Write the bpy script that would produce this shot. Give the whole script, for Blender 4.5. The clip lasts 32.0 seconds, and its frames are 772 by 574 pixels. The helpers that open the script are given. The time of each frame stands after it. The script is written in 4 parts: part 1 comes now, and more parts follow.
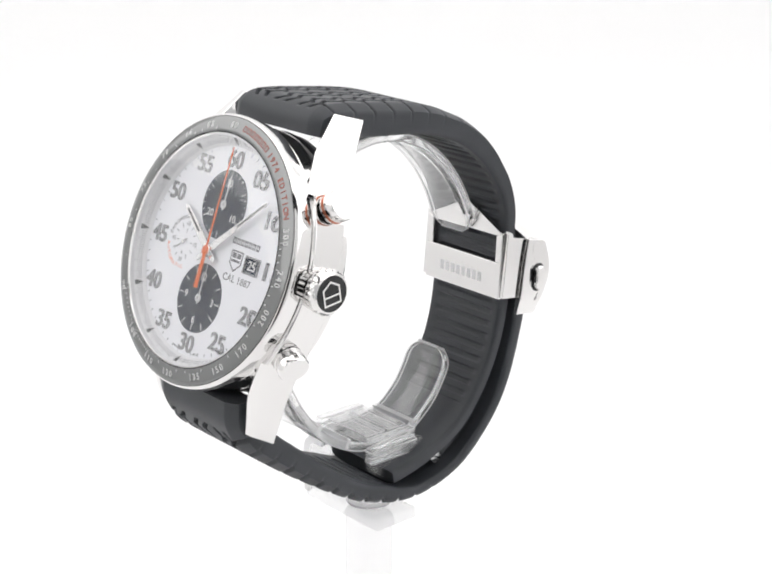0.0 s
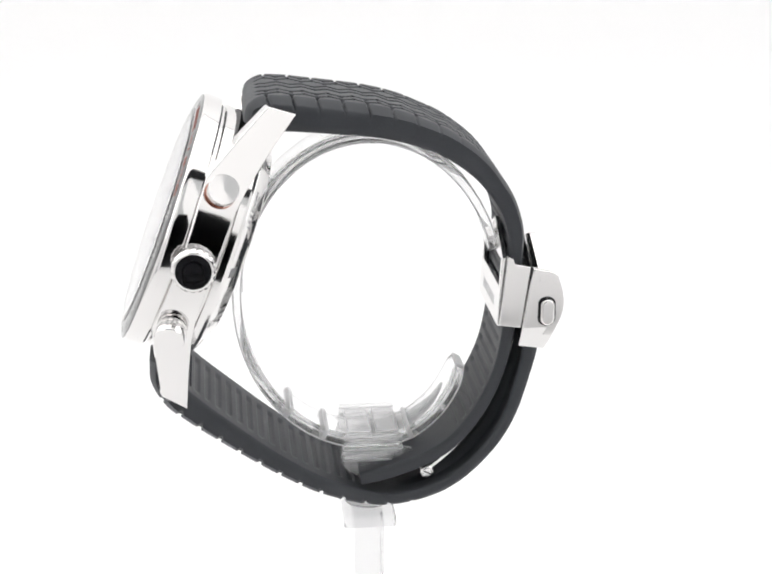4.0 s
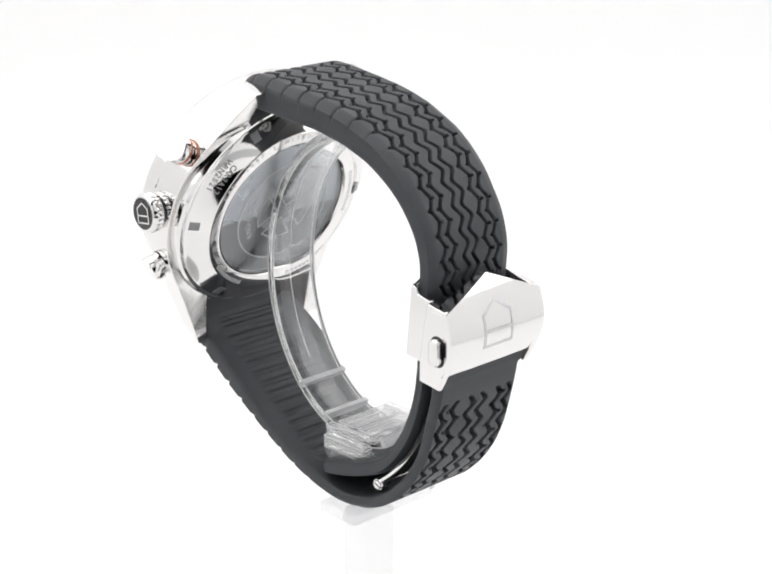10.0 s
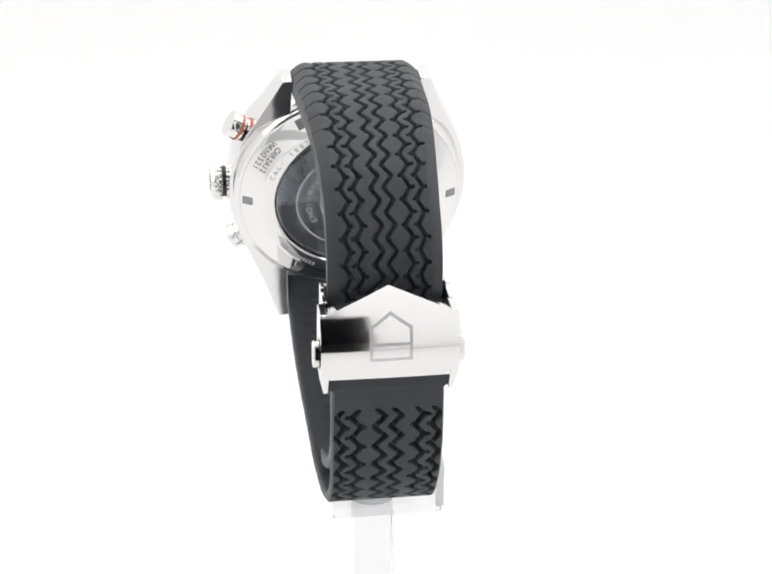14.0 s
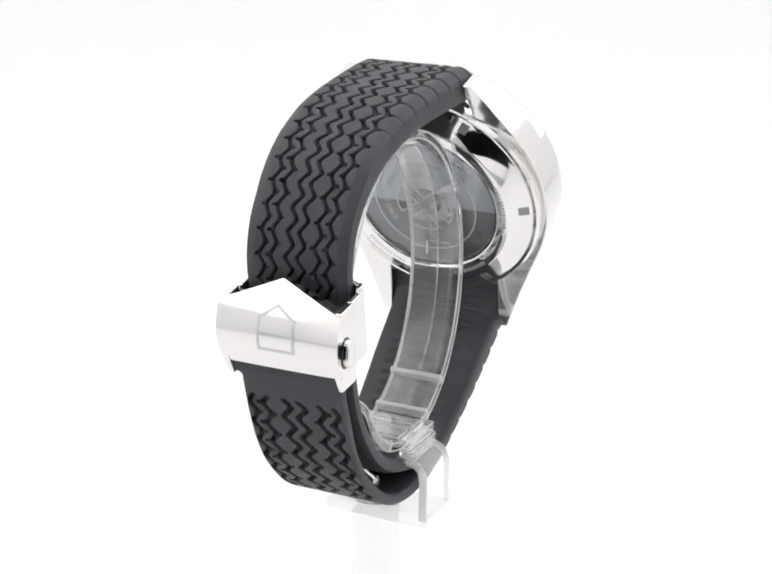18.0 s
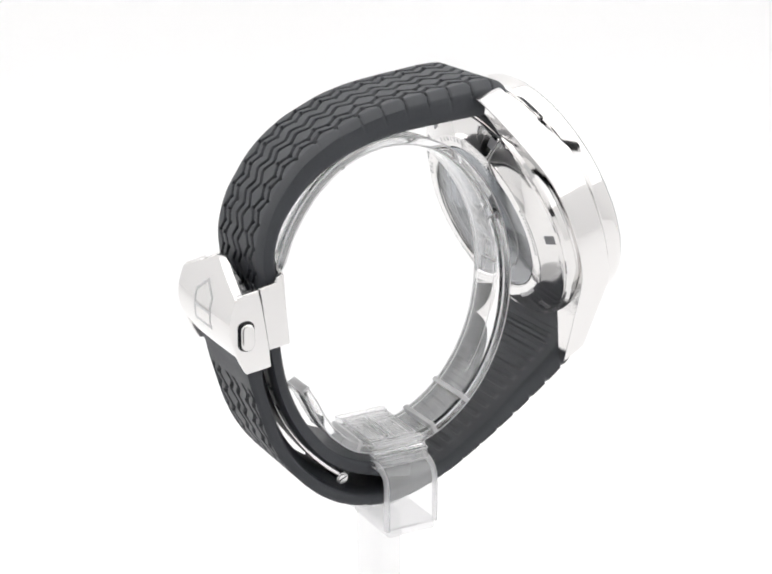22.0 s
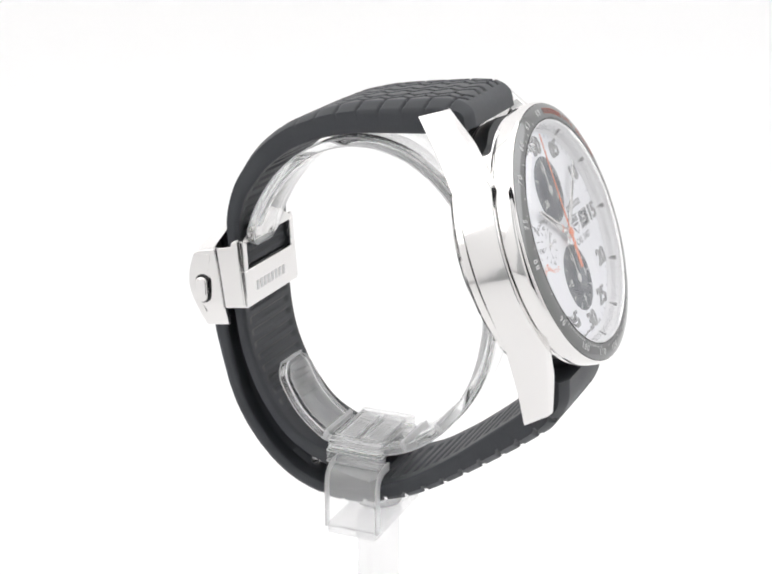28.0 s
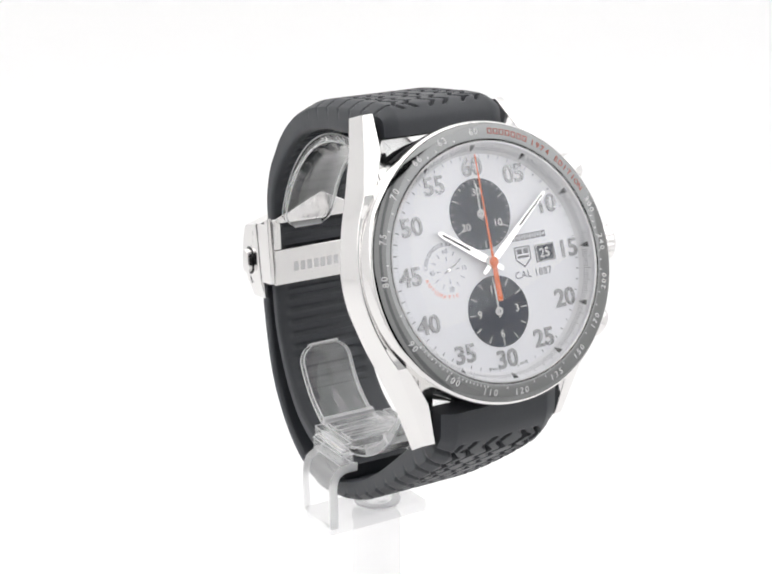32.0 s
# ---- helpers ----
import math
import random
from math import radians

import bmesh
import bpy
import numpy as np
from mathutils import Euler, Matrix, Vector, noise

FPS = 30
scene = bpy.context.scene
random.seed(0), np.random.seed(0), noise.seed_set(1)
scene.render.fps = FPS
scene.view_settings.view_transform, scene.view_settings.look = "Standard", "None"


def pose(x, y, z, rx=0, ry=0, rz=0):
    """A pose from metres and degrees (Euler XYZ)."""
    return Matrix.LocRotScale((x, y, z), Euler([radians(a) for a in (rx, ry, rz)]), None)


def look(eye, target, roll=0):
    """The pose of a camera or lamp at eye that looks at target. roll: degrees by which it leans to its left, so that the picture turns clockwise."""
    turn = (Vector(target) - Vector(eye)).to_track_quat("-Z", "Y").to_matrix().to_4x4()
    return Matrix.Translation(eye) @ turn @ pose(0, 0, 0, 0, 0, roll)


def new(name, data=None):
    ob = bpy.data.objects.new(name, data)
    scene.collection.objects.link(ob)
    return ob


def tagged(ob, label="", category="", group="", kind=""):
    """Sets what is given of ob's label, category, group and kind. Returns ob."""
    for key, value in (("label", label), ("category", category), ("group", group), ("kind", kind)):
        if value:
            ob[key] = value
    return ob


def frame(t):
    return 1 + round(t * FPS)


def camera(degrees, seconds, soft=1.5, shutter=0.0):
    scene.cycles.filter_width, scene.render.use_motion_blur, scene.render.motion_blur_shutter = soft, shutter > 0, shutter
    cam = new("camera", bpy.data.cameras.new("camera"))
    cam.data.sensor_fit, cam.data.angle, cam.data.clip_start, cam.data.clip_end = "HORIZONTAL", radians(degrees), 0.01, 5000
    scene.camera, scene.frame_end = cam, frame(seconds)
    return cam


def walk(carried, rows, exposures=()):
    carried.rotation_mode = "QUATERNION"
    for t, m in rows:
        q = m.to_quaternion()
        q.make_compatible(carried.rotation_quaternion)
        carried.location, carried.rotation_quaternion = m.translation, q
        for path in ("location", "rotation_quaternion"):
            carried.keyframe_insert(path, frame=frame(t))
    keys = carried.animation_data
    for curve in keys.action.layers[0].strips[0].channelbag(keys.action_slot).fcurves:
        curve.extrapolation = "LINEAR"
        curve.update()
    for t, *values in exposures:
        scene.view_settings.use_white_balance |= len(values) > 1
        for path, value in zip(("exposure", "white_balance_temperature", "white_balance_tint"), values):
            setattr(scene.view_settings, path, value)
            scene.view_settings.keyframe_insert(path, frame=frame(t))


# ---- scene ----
cam = camera(26.77, 32.0, soft=2.0)
EYE = pose(0, -0.250, 0.170, 90 - 18.40, 0, -0.50)
walk(cam, [(0.0, EYE), (32.0, EYE)])

# ---- world and lamps: a white photo box, lit through its top and sides, with a dark room in front ----
world = bpy.data.worlds.new("room")
world.use_nodes = True
world.node_tree.nodes["Background"].inputs[0].default_value = (0.9, 0.93, 1.0, 1)
world.node_tree.nodes["Background"].inputs[1].default_value = 0.02
scene.world = world


def panel_lamp(name, place, target, sx, sy, watts, colour=(1, 1, 1)):
    data = bpy.data.lights.new(name, "AREA")
    data.shape, data.size, data.size_y = "RECTANGLE", sx, sy
    data.energy, data.color = watts, colour
    ob = new(name, data)
    ob.matrix_world = look(place, target)
    return tagged(ob, "white diffusing lamp panel of a photo box", "lamp panel")


panel_lamp("lamp_top", (0, 0.02, 0.437), (0, 0.021, 0), 0.58, 0.40, 0.70, (1.0, 0.985, 0.975))
panel_lamp("lamp_side", (-0.297, -0.02, 0.22), (0, -0.02, 0.2), 0.44, 0.42, 0.49, (0.995, 0.985, 0.975))
panel_lamp("lamp_side", (0.297, -0.02, 0.22), (0, -0.02, 0.2), 0.44, 0.42, 0.49, (0.98, 0.985, 1.0))
scene.view_settings.exposure = 0.0


# ---- materials ----
def material(name, colour, rough=0.5, metal=0.0, **more):
    m = bpy.data.materials.new(name)
    m.use_nodes = True
    b = m.node_tree.nodes["Principled BSDF"]
    b.inputs["Base Color"].default_value = (*colour, 1)
    b.inputs["Roughness"].default_value = rough
    b.inputs["Metallic"].default_value = metal
    for key, value in more.items():
        b.inputs[key.replace("_", " ")].default_value = value
    return m


def grain(m, scale, strength, stretch=(1, 1, 1), detail=4.0, rough=None, tone=None, distance=0.00004):
    """Fine relief by a noise of so many waves a metre, with a second, coarser noise that varies roughness and tone."""
    t, b = m.node_tree, m.node_tree.nodes["Principled BSDF"]
    n, l = t.nodes.new, t.links.new
    co, mp = n("ShaderNodeTexCoord"), n("ShaderNodeMapping")
    mp.inputs["Scale"].default_value = stretch
    l(co.outputs["Object"], mp.inputs["Vector"])
    fine, coarse = n("ShaderNodeTexNoise"), n("ShaderNodeTexNoise")
    fine.inputs["Scale"].default_value, fine.inputs["Detail"].default_value = scale, detail
    coarse.inputs["Scale"].default_value, coarse.inputs["Detail"].default_value = 180, 5
    l(mp.outputs[0], fine.inputs["Vector"])
    l(co.outputs["Object"], coarse.inputs["Vector"])
    if strength:
        bump = n("ShaderNodeBump")
        bump.inputs["Strength"].default_value, bump.inputs["Distance"].default_value = strength, distance
        l(fine.outputs["Fac"], bump.inputs["Height"])
        l(bump.outputs[0], b.inputs["Normal"])
    mixed = n("ShaderNodeMath")
    mixed.operation = "MULTIPLY_ADD"
    mixed.inputs[1].default_value = 0.5
    half = n("ShaderNodeMath")
    half.operation = "MULTIPLY"
    half.inputs[1].default_value = 0.5
    l(coarse.outputs["Fac"], half.inputs[0])
    l(fine.outputs["Fac"], mixed.inputs[0])
    l(half.outputs[0], mixed.inputs[2])
    if rough:
        r = n("ShaderNodeMapRange")
        r.inputs["From Min"].default_value, r.inputs["From Max"].default_value = 0.3, 0.7
        r.inputs["To Min"].default_value, r.inputs["To Max"].default_value = rough
        l(mixed.outputs[0], r.inputs["Value"])
        l(r.outputs[0], b.inputs["Roughness"])
    if tone:
        c = n("ShaderNodeMix")
        c.data_type = "RGBA"
        c.inputs["A"].default_value, c.inputs["B"].default_value = (*tone[0], 1), (*tone[1], 1)
        r = n("ShaderNodeMapRange")
        r.inputs["From Min"].default_value, r.inputs["From Max"].default_value = 0.35, 0.65
        l(mixed.outputs[0], r.inputs["Value"])
        l(r.outputs[0], c.inputs["Factor"])
        l(c.outputs["Result"], b.inputs["Base Color"])
    return m


def scattering(m, share):
    """Let a share of the light pass through diffusely, as moulded plastic does."""
    t = m.node_tree
    mix, soft = t.nodes.new("ShaderNodeMixShader"), t.nodes.new("ShaderNodeBsdfTranslucent")
    soft.inputs["Color"].default_value = (0.97, 0.97, 0.975, 1)
    mix.inputs[0].default_value = share
    t.links.new(t.nodes["Principled BSDF"].outputs[0], mix.inputs[1])
    t.links.new(soft.outputs[0], mix.inputs[2])
    t.links.new(mix.outputs[0], t.nodes["Material Output"].inputs["Surface"])
    return m


WHITE = grain(material("white_board", (0.945, 0.945, 0.945), 0.7), 2500, 0.03, rough=(0.6, 0.75), tone=((0.943, 0.943, 0.945), (0.949, 0.949, 0.949)))
GREYBOARD = grain(material("grey_board", (0.50, 0.51, 0.515), 0.8), 900, 0.02, rough=(0.7, 0.85))
DARK = grain(material("dark_room", (0.03, 0.03, 0.035), 0.8), 60, 0.0, tone=((0.02, 0.02, 0.024), (0.04, 0.04, 0.045)))
STEEL = grain(material("polished_steel", (0.80, 0.788, 0.78), 0.08, 1.0), 700, 0.0, rough=(0.05, 0.10))
SATIN = grain(material("brushed_steel", (0.78, 0.78, 0.775), 0.25, 1.0), 2600, 0.12, stretch=(0.04, 1, 1), rough=(0.18, 0.30))
ENGRAVED = grain(material("etched_steel", (0.30, 0.30, 0.31), 0.5, 1.0), 3000, 0.1, rough=(0.4, 0.6))
FROSTEEL = grain(material("lightly_etched_steel", (0.60, 0.60, 0.605), 0.4, 1.0), 3000, 0.08, rough=(0.32, 0.48))
RUBBER = grain(material("black_rubber", (0.036, 0.0385, 0.044), 0.5, 0.0, Specular_IOR_Level=0.42), 3000, 0.05, rough=(0.40, 0.58), tone=((0.032, 0.035, 0.041), (0.042, 0.045, 0.051)))
CERAMIC = grain(material("grey_ceramic", (0.225, 0.228, 0.228), 0.08, 1.0), 1500, 0.0, rough=(0.05, 0.10))
DIAL = grain(material("silver_dial", (0.93, 0.94, 0.98), 0.35, 0.1), 4200, 0.06, rough=(0.3, 0.42), tone=((0.915, 0.925, 0.97), (0.945, 0.95, 0.985)))
FLANGE = grain(material("white_flange", (0.88, 0.88, 0.90), 0.4), 3000, 0.04, rough=(0.35, 0.5))
SUBDIAL = grain(material("slate_subdial", (0.014, 0.021, 0.042), 0.4, 0.0, Specular_IOR_Level=0.2), 1500, 0.0, rough=(0.25, 0.4), tone=((0.012, 0.018, 0.037), (0.016, 0.024, 0.047)))
PRINT = material("black_print", (0.03, 0.03, 0.034), 0.5)
GREYPRINT = material("grey_print", (0.16, 0.16, 0.18), 0.5)
RINGPRINT = material("silver_print", (0.64, 0.64, 0.64), 0.4)
WHITEPRINT = material("white_print", (0.82, 0.82, 0.82), 0.5)
EMBLEMPRINT = material("pale_grey_print", (0.58, 0.58, 0.59), 0.5)
ORANGE = material("orange_lacquer", (0.86, 0.17, 0.03), 0.35)
REDPRINT = material("orange_print", (0.36, 0.11, 0.08), 0.45)
COPPER = grain(material("copper_ring", (0.62, 0.22, 0.13), 0.2, 0.7), 2000, 0.0, rough=(0.15, 0.3))
BLACK = material("black_lacquer", (0.012, 0.012, 0.014), 0.2)
NUMERAL = grain(material("applied_steel", (0.30, 0.30, 0.31), 0.35, 0.8), 2500, 0.0, rough=(0.2, 0.36))
MOVEMENT = grain(material("dark_movement", (0.56, 0.57, 0.59), 0.35, 1.0), 300, 0.0, stretch=(1, 0.1, 1), rough=(0.2, 0.4))
GLASS = material("coated_sapphire", (1, 1, 1), 0.0, 0.0, Transmission_Weight=1.0, IOR=1.48)
SMOKED = material("smoked_sapphire", (0.80, 0.82, 0.84), 0.0, 0.0, Transmission_Weight=1.0, IOR=1.6)
ACRYLIC = grain(material("clear_acrylic", (0.99, 0.99, 0.992), 0.0, 0.0, Transmission_Weight=1.0, IOR=1.15, Coat_Weight=1.0, Coat_IOR=1.65), 220, 0.0)
MOULDED = grain(material("moulded_acrylic", (0.99, 0.99, 0.992), 0.12, 0.0, Transmission_Weight=0.87, IOR=1.08, Coat_Weight=1.0, Coat_IOR=1.6), 260, 0.0, rough=(0.05, 0.18))
# paler and rougher than the clear acrylic, to imitate light caught in edges
EDGE = grain(material("pale_glint_acrylic", (0.97, 0.97, 0.975), 0.3, 0.0, Transmission_Weight=0.62, IOR=1.1), 900, 0.0, rough=(0.25, 0.45))
MILKY = grain(material("milky_acrylic", (0.95, 0.95, 0.955), 0.05, 0.0, Transmission_Weight=0.84, IOR=1.05, Coat_Weight=0.3, Coat_IOR=1.4), 400, 0.0, rough=(0.0, 0.015))
FROSTED = scattering(grain(material("frosted_acrylic", (0.985, 0.985, 0.99), 0.4, 0.0, Transmission_Weight=0.85, IOR=1.1), 700, 0.0, rough=(0.3, 0.48)), 0.18)

# ---- geometry helpers: lengths in millimetres, in the watch's own space ----
MM = 0.001


def solid(name, verts, faces, mat, parent, label="", sharp=35.0, bevel=0.0, flip=True):
    me = bpy.data.meshes.new(name)
    me.from_pydata([(x * MM, y * MM, z * MM) for x, y, z in np.asarray(verts, float)], [], [list(map(int, f)) for f in faces])
    if flip:
        bm = bmesh.new()
        bm.from_mesh(me)
        bmesh.ops.recalc_face_normals(bm, faces=bm.faces)
        bm.to_mesh(me)
        bm.free()
    me.polygons.foreach_set("use_smooth", [True] * len(me.polygons))
    me.set_sharp_from_angle(angle=radians(sharp))
    me.materials.append(mat)
    ob = new(name, me)
    if parent is not None:
        ob.parent = parent
    if label:
        tagged(ob, label)
    if bevel:
        b = ob.modifiers.new("soft_edges", "BEVEL")
        b.width, b.segments, b.limit_method, b.angle_limit, b.harden_normals = bevel * MM, 3, "ANGLE", radians(30), False
    return ob


TILT = radians(21.0)
DIAL_O = np.array([0.7, -31.6, -70.6])
UP = np.array([0, math.sin(TILT), math.cos(TILT)])
OUT = np.array([0, -math.cos(TILT), math.sin(TILT)])


def on_case(c):
    """Points (to the crown, to twelve, out of the dial) to the watch's space."""
    c = np.atleast_2d(np.asarray(c, float))
    return DIAL_O + c[:, :1] * np.array([1.0, 0, 0]) + c[:, 1:2] * UP + c[:, 2:] * OUT


def lathe(profile, seg=96, closed=True, wave=None):
    """A turned body about the third axis; profile of (radius, height). wave(angle, index) scales a radius."""
    a = np.arange(seg) * 2 * math.pi / seg
    verts = []
    for i, (r, h) in enumerate(profile):
        w = np.array([wave(q, i) for q in a]) if wave else np.ones(seg)
        verts.append(np.stack([r * w * np.cos(a), r * w * np.sin(a), np.full(seg, h)], 1))
    n, faces = len(profile), []
    for i in range(n if closed else n - 1):
        j = (i + 1) % n
        for k in range(seg):
            q = (k + 1) % seg
            faces.append((i * seg + k, i * seg + q, j * seg + q, j * seg + k))
    if not closed:
        faces.append(tuple(range(seg)))
        faces.append(tuple(range((n - 1) * seg, n * seg)))
    return np.concatenate(verts), faces


def prism(poly, lo, hi):
    """A flat outline (two axes) raised along the third from lo to hi."""
    n = len(poly)
    v = [(x, y, lo) for x, y in poly] + [(x, y, hi) for x, y in poly]
    f = [tuple(range(n)), tuple(range(n, 2 * n))] + [(i, (i + 1) % n, n + (i + 1) % n, n + i) for i in range(n)]
    return np.array(v, float), f


def join(*pieces):
    verts, faces, n = [], [], 0
    for v, f in pieces:
        verts.append(np.asarray(v, float))
        faces += [tuple(i + n for i in g) for g in f]
        n += len(v)
    return np.concatenate(verts), faces


def box(x0, x1, y0, y1, z0, z1):
    return prism([(x0, y0), (x1, y0), (x1, y1), (x0, y1)], z0, z1)


def turned(v, degrees):
    """Turn clockwise as seen from the front, about the third axis."""
    a = -radians(degrees)
    c, s = math.cos(a), math.sin(a)
    v = np.asarray(v, float)
    return np.stack([v[:, 0] * c - v[:, 1] * s, v[:, 0] * s + v[:, 1] * c, v[:, 2]], 1)


def text_flat(words, size, thick=0.04, bold=0.0, spacing=1.0):
    """Raised letters centred on the origin, in the plane of the first two axes."""
    cu = bpy.data.curves.new("letters", "FONT")
    cu.body, cu.size, cu.align_x, cu.align_y = words, size, "CENTER", "CENTER"
    cu.extrude, cu.offset, cu.resolution_u, cu.space_character = thick / 2, bold, 3, spacing
    ob = new("letters", cu)
    bpy.context.view_layer.update()
    me = bpy.data.meshes.new_from_object(ob.evaluated_get(bpy.context.evaluated_depsgraph_get()))
    v = np.array([p.co[:] for p in me.vertices]) if len(me.vertices) else np.zeros((0, 3))
    f = [tuple(p.vertices) for p in me.polygons]
    bpy.data.objects.remove(ob)
    bpy.data.curves.remove(cu)
    bpy.data.meshes.remove(me)
    if len(v):
        v[:, 0] -= (v[:, 0].min() + v[:, 0].max()) / 2
        v[:, 1] -= (v[:, 1].min() + v[:, 1].max()) / 2
        v[:, 2] += thick / 2
    return v, f


def text_round(words, size, radius, start, end, inward=False, **more):
    """Letters along a circle from one clock angle to another."""
    pieces = []
    for i, ch in enumerate(words):
        if ch == " ":
            continue
        v, f = text_flat(ch, size, **more)
        if not len(v):
            continue
        a = start + (end - start) * i / max(1, len(words) - 1)
        if inward:
            v = turned(v, 180)
        v[:, 1] += radius
        pieces.append((turned(v, a), f))
    return join(*pieces)


def outline_strip(points, width):
    """Straight bars along a closed outline in a plane; returns (a, b) quads as prisms."""
    bars = []
    for p, q in zip(points, points[1:]):
        p, q = np.array(p, float), np.array(q, float)
        d = (q - p) / np.linalg.norm(q - p)
        n = np.array([-d[1], d[0]]) * width / 2
        a, b = p - d * width / 2, q + d * width / 2
        bars.append([tuple(a - n), tuple(b - n), tuple(b + n), tuple(a + n)])
    return bars


def curve_through(points, step):
    """A smooth line through the points, with so long a step; points may carry more columns."""
    p = np.asarray(points, float)
    q = np.concatenate([[2 * p[0] - p[1]], p, [2 * p[-1] - p[-2]]])
    out = []
    for i in range(1, len(q) - 2):
        d = [np.linalg.norm(q[k + 1][:2] - q[k][:2]) ** 0.5 + 1e-6 for k in (i - 1, i, i + 1)]
        t0, t1, t2, t3 = 0, d[0], d[0] + d[1], sum(d)
        n = max(2, int(np.linalg.norm(q[i + 1][:2] - q[i][:2]) / step))
        for t in np.linspace(t1, t2, n, endpoint=False):
            a1 = (t1 - t) / (t1 - t0) * q[i - 1] + (t - t0) / (t1 - t0) * q[i]
            a2 = (t2 - t) / (t2 - t1) * q[i] + (t - t1) / (t2 - t1) * q[i + 1]
            a3 = (t3 - t) / (t3 - t2) * q[i + 1] + (t - t2) / (t3 - t2) * q[i + 2]
            b1 = (t2 - t) / (t2 - t0) * a1 + (t - t0) / (t2 - t0) * a2
            b2 = (t3 - t) / (t3 - t1) * a2 + (t - t1) / (t3 - t1) * a3
            out.append((t2 - t) / (t2 - t1) * b1 + (t - t1) / (t2 - t1) * b2)
    out.append(p[-1])
    return np.array(out)


def ribbon(path, width, thick, centre=0.0, rounding=0.25):
    """A band of even thickness along a line (y, z): its outer face lies on the line, the band on its left side."""
    p = np.asarray(path, float)
    t = np.gradient(p, axis=0)
    t /= np.linalg.norm(t, axis=1)[:, None]
    nrm = np.stack([-t[:, 1], t[:, 0]], 1)
    r, verts, faces = rounding, [], []
    widths = np.broadcast_to(np.asarray(width, float), (len(p),)) / 2
    for i in range(len(p)):
        w = widths[i]
        sec = [(-w + r, 0), (w - r, 0), (w, r), (w, thick - r), (w - r, thick), (-w + r, thick), (-w, thick - r), (-w, r)]
        for x, h in sec:
            verts.append((centre + x, *(p[i] + nrm[i] * h)))
    m = 8
    for i in range(len(p) - 1):
        for k in range(m):
            q = (k + 1) % m
            faces.append((i * m + k, i * m + q, (i + 1) * m + q, (i + 1) * m + k))
    faces += [tuple(range(m)), tuple(range((len(p) - 1) * m, len(p) * m))]
    return np.array(verts), faces

# ---- the photo box ----
def board(name, x0, x1, y0, y1, z0, z1, mat, label):
    v, f = box(x0, x1, y0, y1, z0, z1)
    ob = solid(name, v, f, mat, None, bevel=0.4)
    return tagged(ob, label, "wall", kind="structure")


def sweep_sheet():
    """One white sheet: the floor, a round cove and the back."""
    r, back = 90.0, 235.0
    line = [(-226.0, 0.0), (-60.0, 0.0)] + [(back - r + r * math.sin(radians(q)), r - r * math.cos(radians(q))) for q in range(0, 91, 5)] + [(back, 250.0), (back, 446.0)]
    v, f = [], []
    for i, (y, z) in enumerate(line):
        t = np.array(line[min(i + 1, len(line) - 1)]) - np.array(line[max(i - 1, 0)])
        t = t / np.linalg.norm(t)
        for x in (-300, 300):
            v += [(x, y, z), (x, y + t[1] * 3, z - t[0] * 3)]
        if i:
            a = 4 * i
            f += [(a - 4, a - 2, a + 2, a), (a - 3, a - 1, a + 3, a + 1), (a - 4, a - 3, a + 1, a), (a - 2, a - 1, a + 3, a + 2)]
    f += [(0, 1, 3, 2), (len(v) - 4, len(v) - 3, len(v) - 1, len(v) - 2)]
    tagged(solid("floor", v, f, WHITE, None, sharp=60), "seamless white sheet swept up to a back wall", "backdrop", kind="structure")


sweep_sheet()
board("wall_west", -306, -300, -236, 240, -6, 446, WHITE, "white side board of a photo box")
board("wall_east", 300, 306, -236, 240, -6, 446, WHITE, "white side board of a photo box")
board("ceiling", -300, 300, -190, 234, 440, 446, WHITE, "white top board of a photo box")


def front_board():
    """A white front board, open for the lens down to the floor. Unseen grey strips are added for the steel to reflect.
    """
    x0, x1, lintel, top = -60, 56, 184, 400
    bars = [box(x0, -45, -242, -236, lintel, top), box(43, x1, -242, -236, lintel, top)]
    for lo, hi in ((-300, -186), (-126, x0), (x1, 124), (180, 300)):
        bars.append(box(lo, hi, -242, -236, -6, top))
    tagged(solid("wall_front", *join(*bars), WHITE, None), "white front board of a photo box", "wall", kind="structure")
    # added out of view, only to put grey bands into the steel's reflections
    strips = join(box(-186, -126, -242, -237, -6, top), box(124, 180, -242, -237, -6, top), box(-45, 43, -242, -237, lintel, top))
    tagged(solid("reflection_strips", *strips, GREYBOARD, None), "unseen grey strips added for the steel to reflect", "wall", kind="structure")
    pieces = [box(-500, 500, -900, -894, -6, 700), box(-506, -500, -894, -244, -6, 700), box(500, 506, -894, -244, -6, 700), box(-500, 500, -894, -228, -14, -8), box(-500, 500, -894, -244, 700, 706)]
    pieces += [box(-500, -306, -244, -238, -6, 700), box(306, 500, -244, -238, -6, 700), box(-306, 306, -244, -238, 446, 700)]
    v, f = join(*pieces)
    tagged(solid("wall_room", v, f, DARK, None), "dark walls of the room round the photo box", "wall", kind="structure")


front_board()

# ---- the watch ----
AXIS = pose(0, 0, 0.170)
watch = tagged(new("wristwatch"), "steel chronograph wristwatch with silver dial and black tread-patterned rubber strap", "watch")
stand = tagged(new("display_stand"), "clear acrylic watch stand with an open cuff and a flat post", "stand")
watch.matrix_world = stand.matrix_world = AXIS


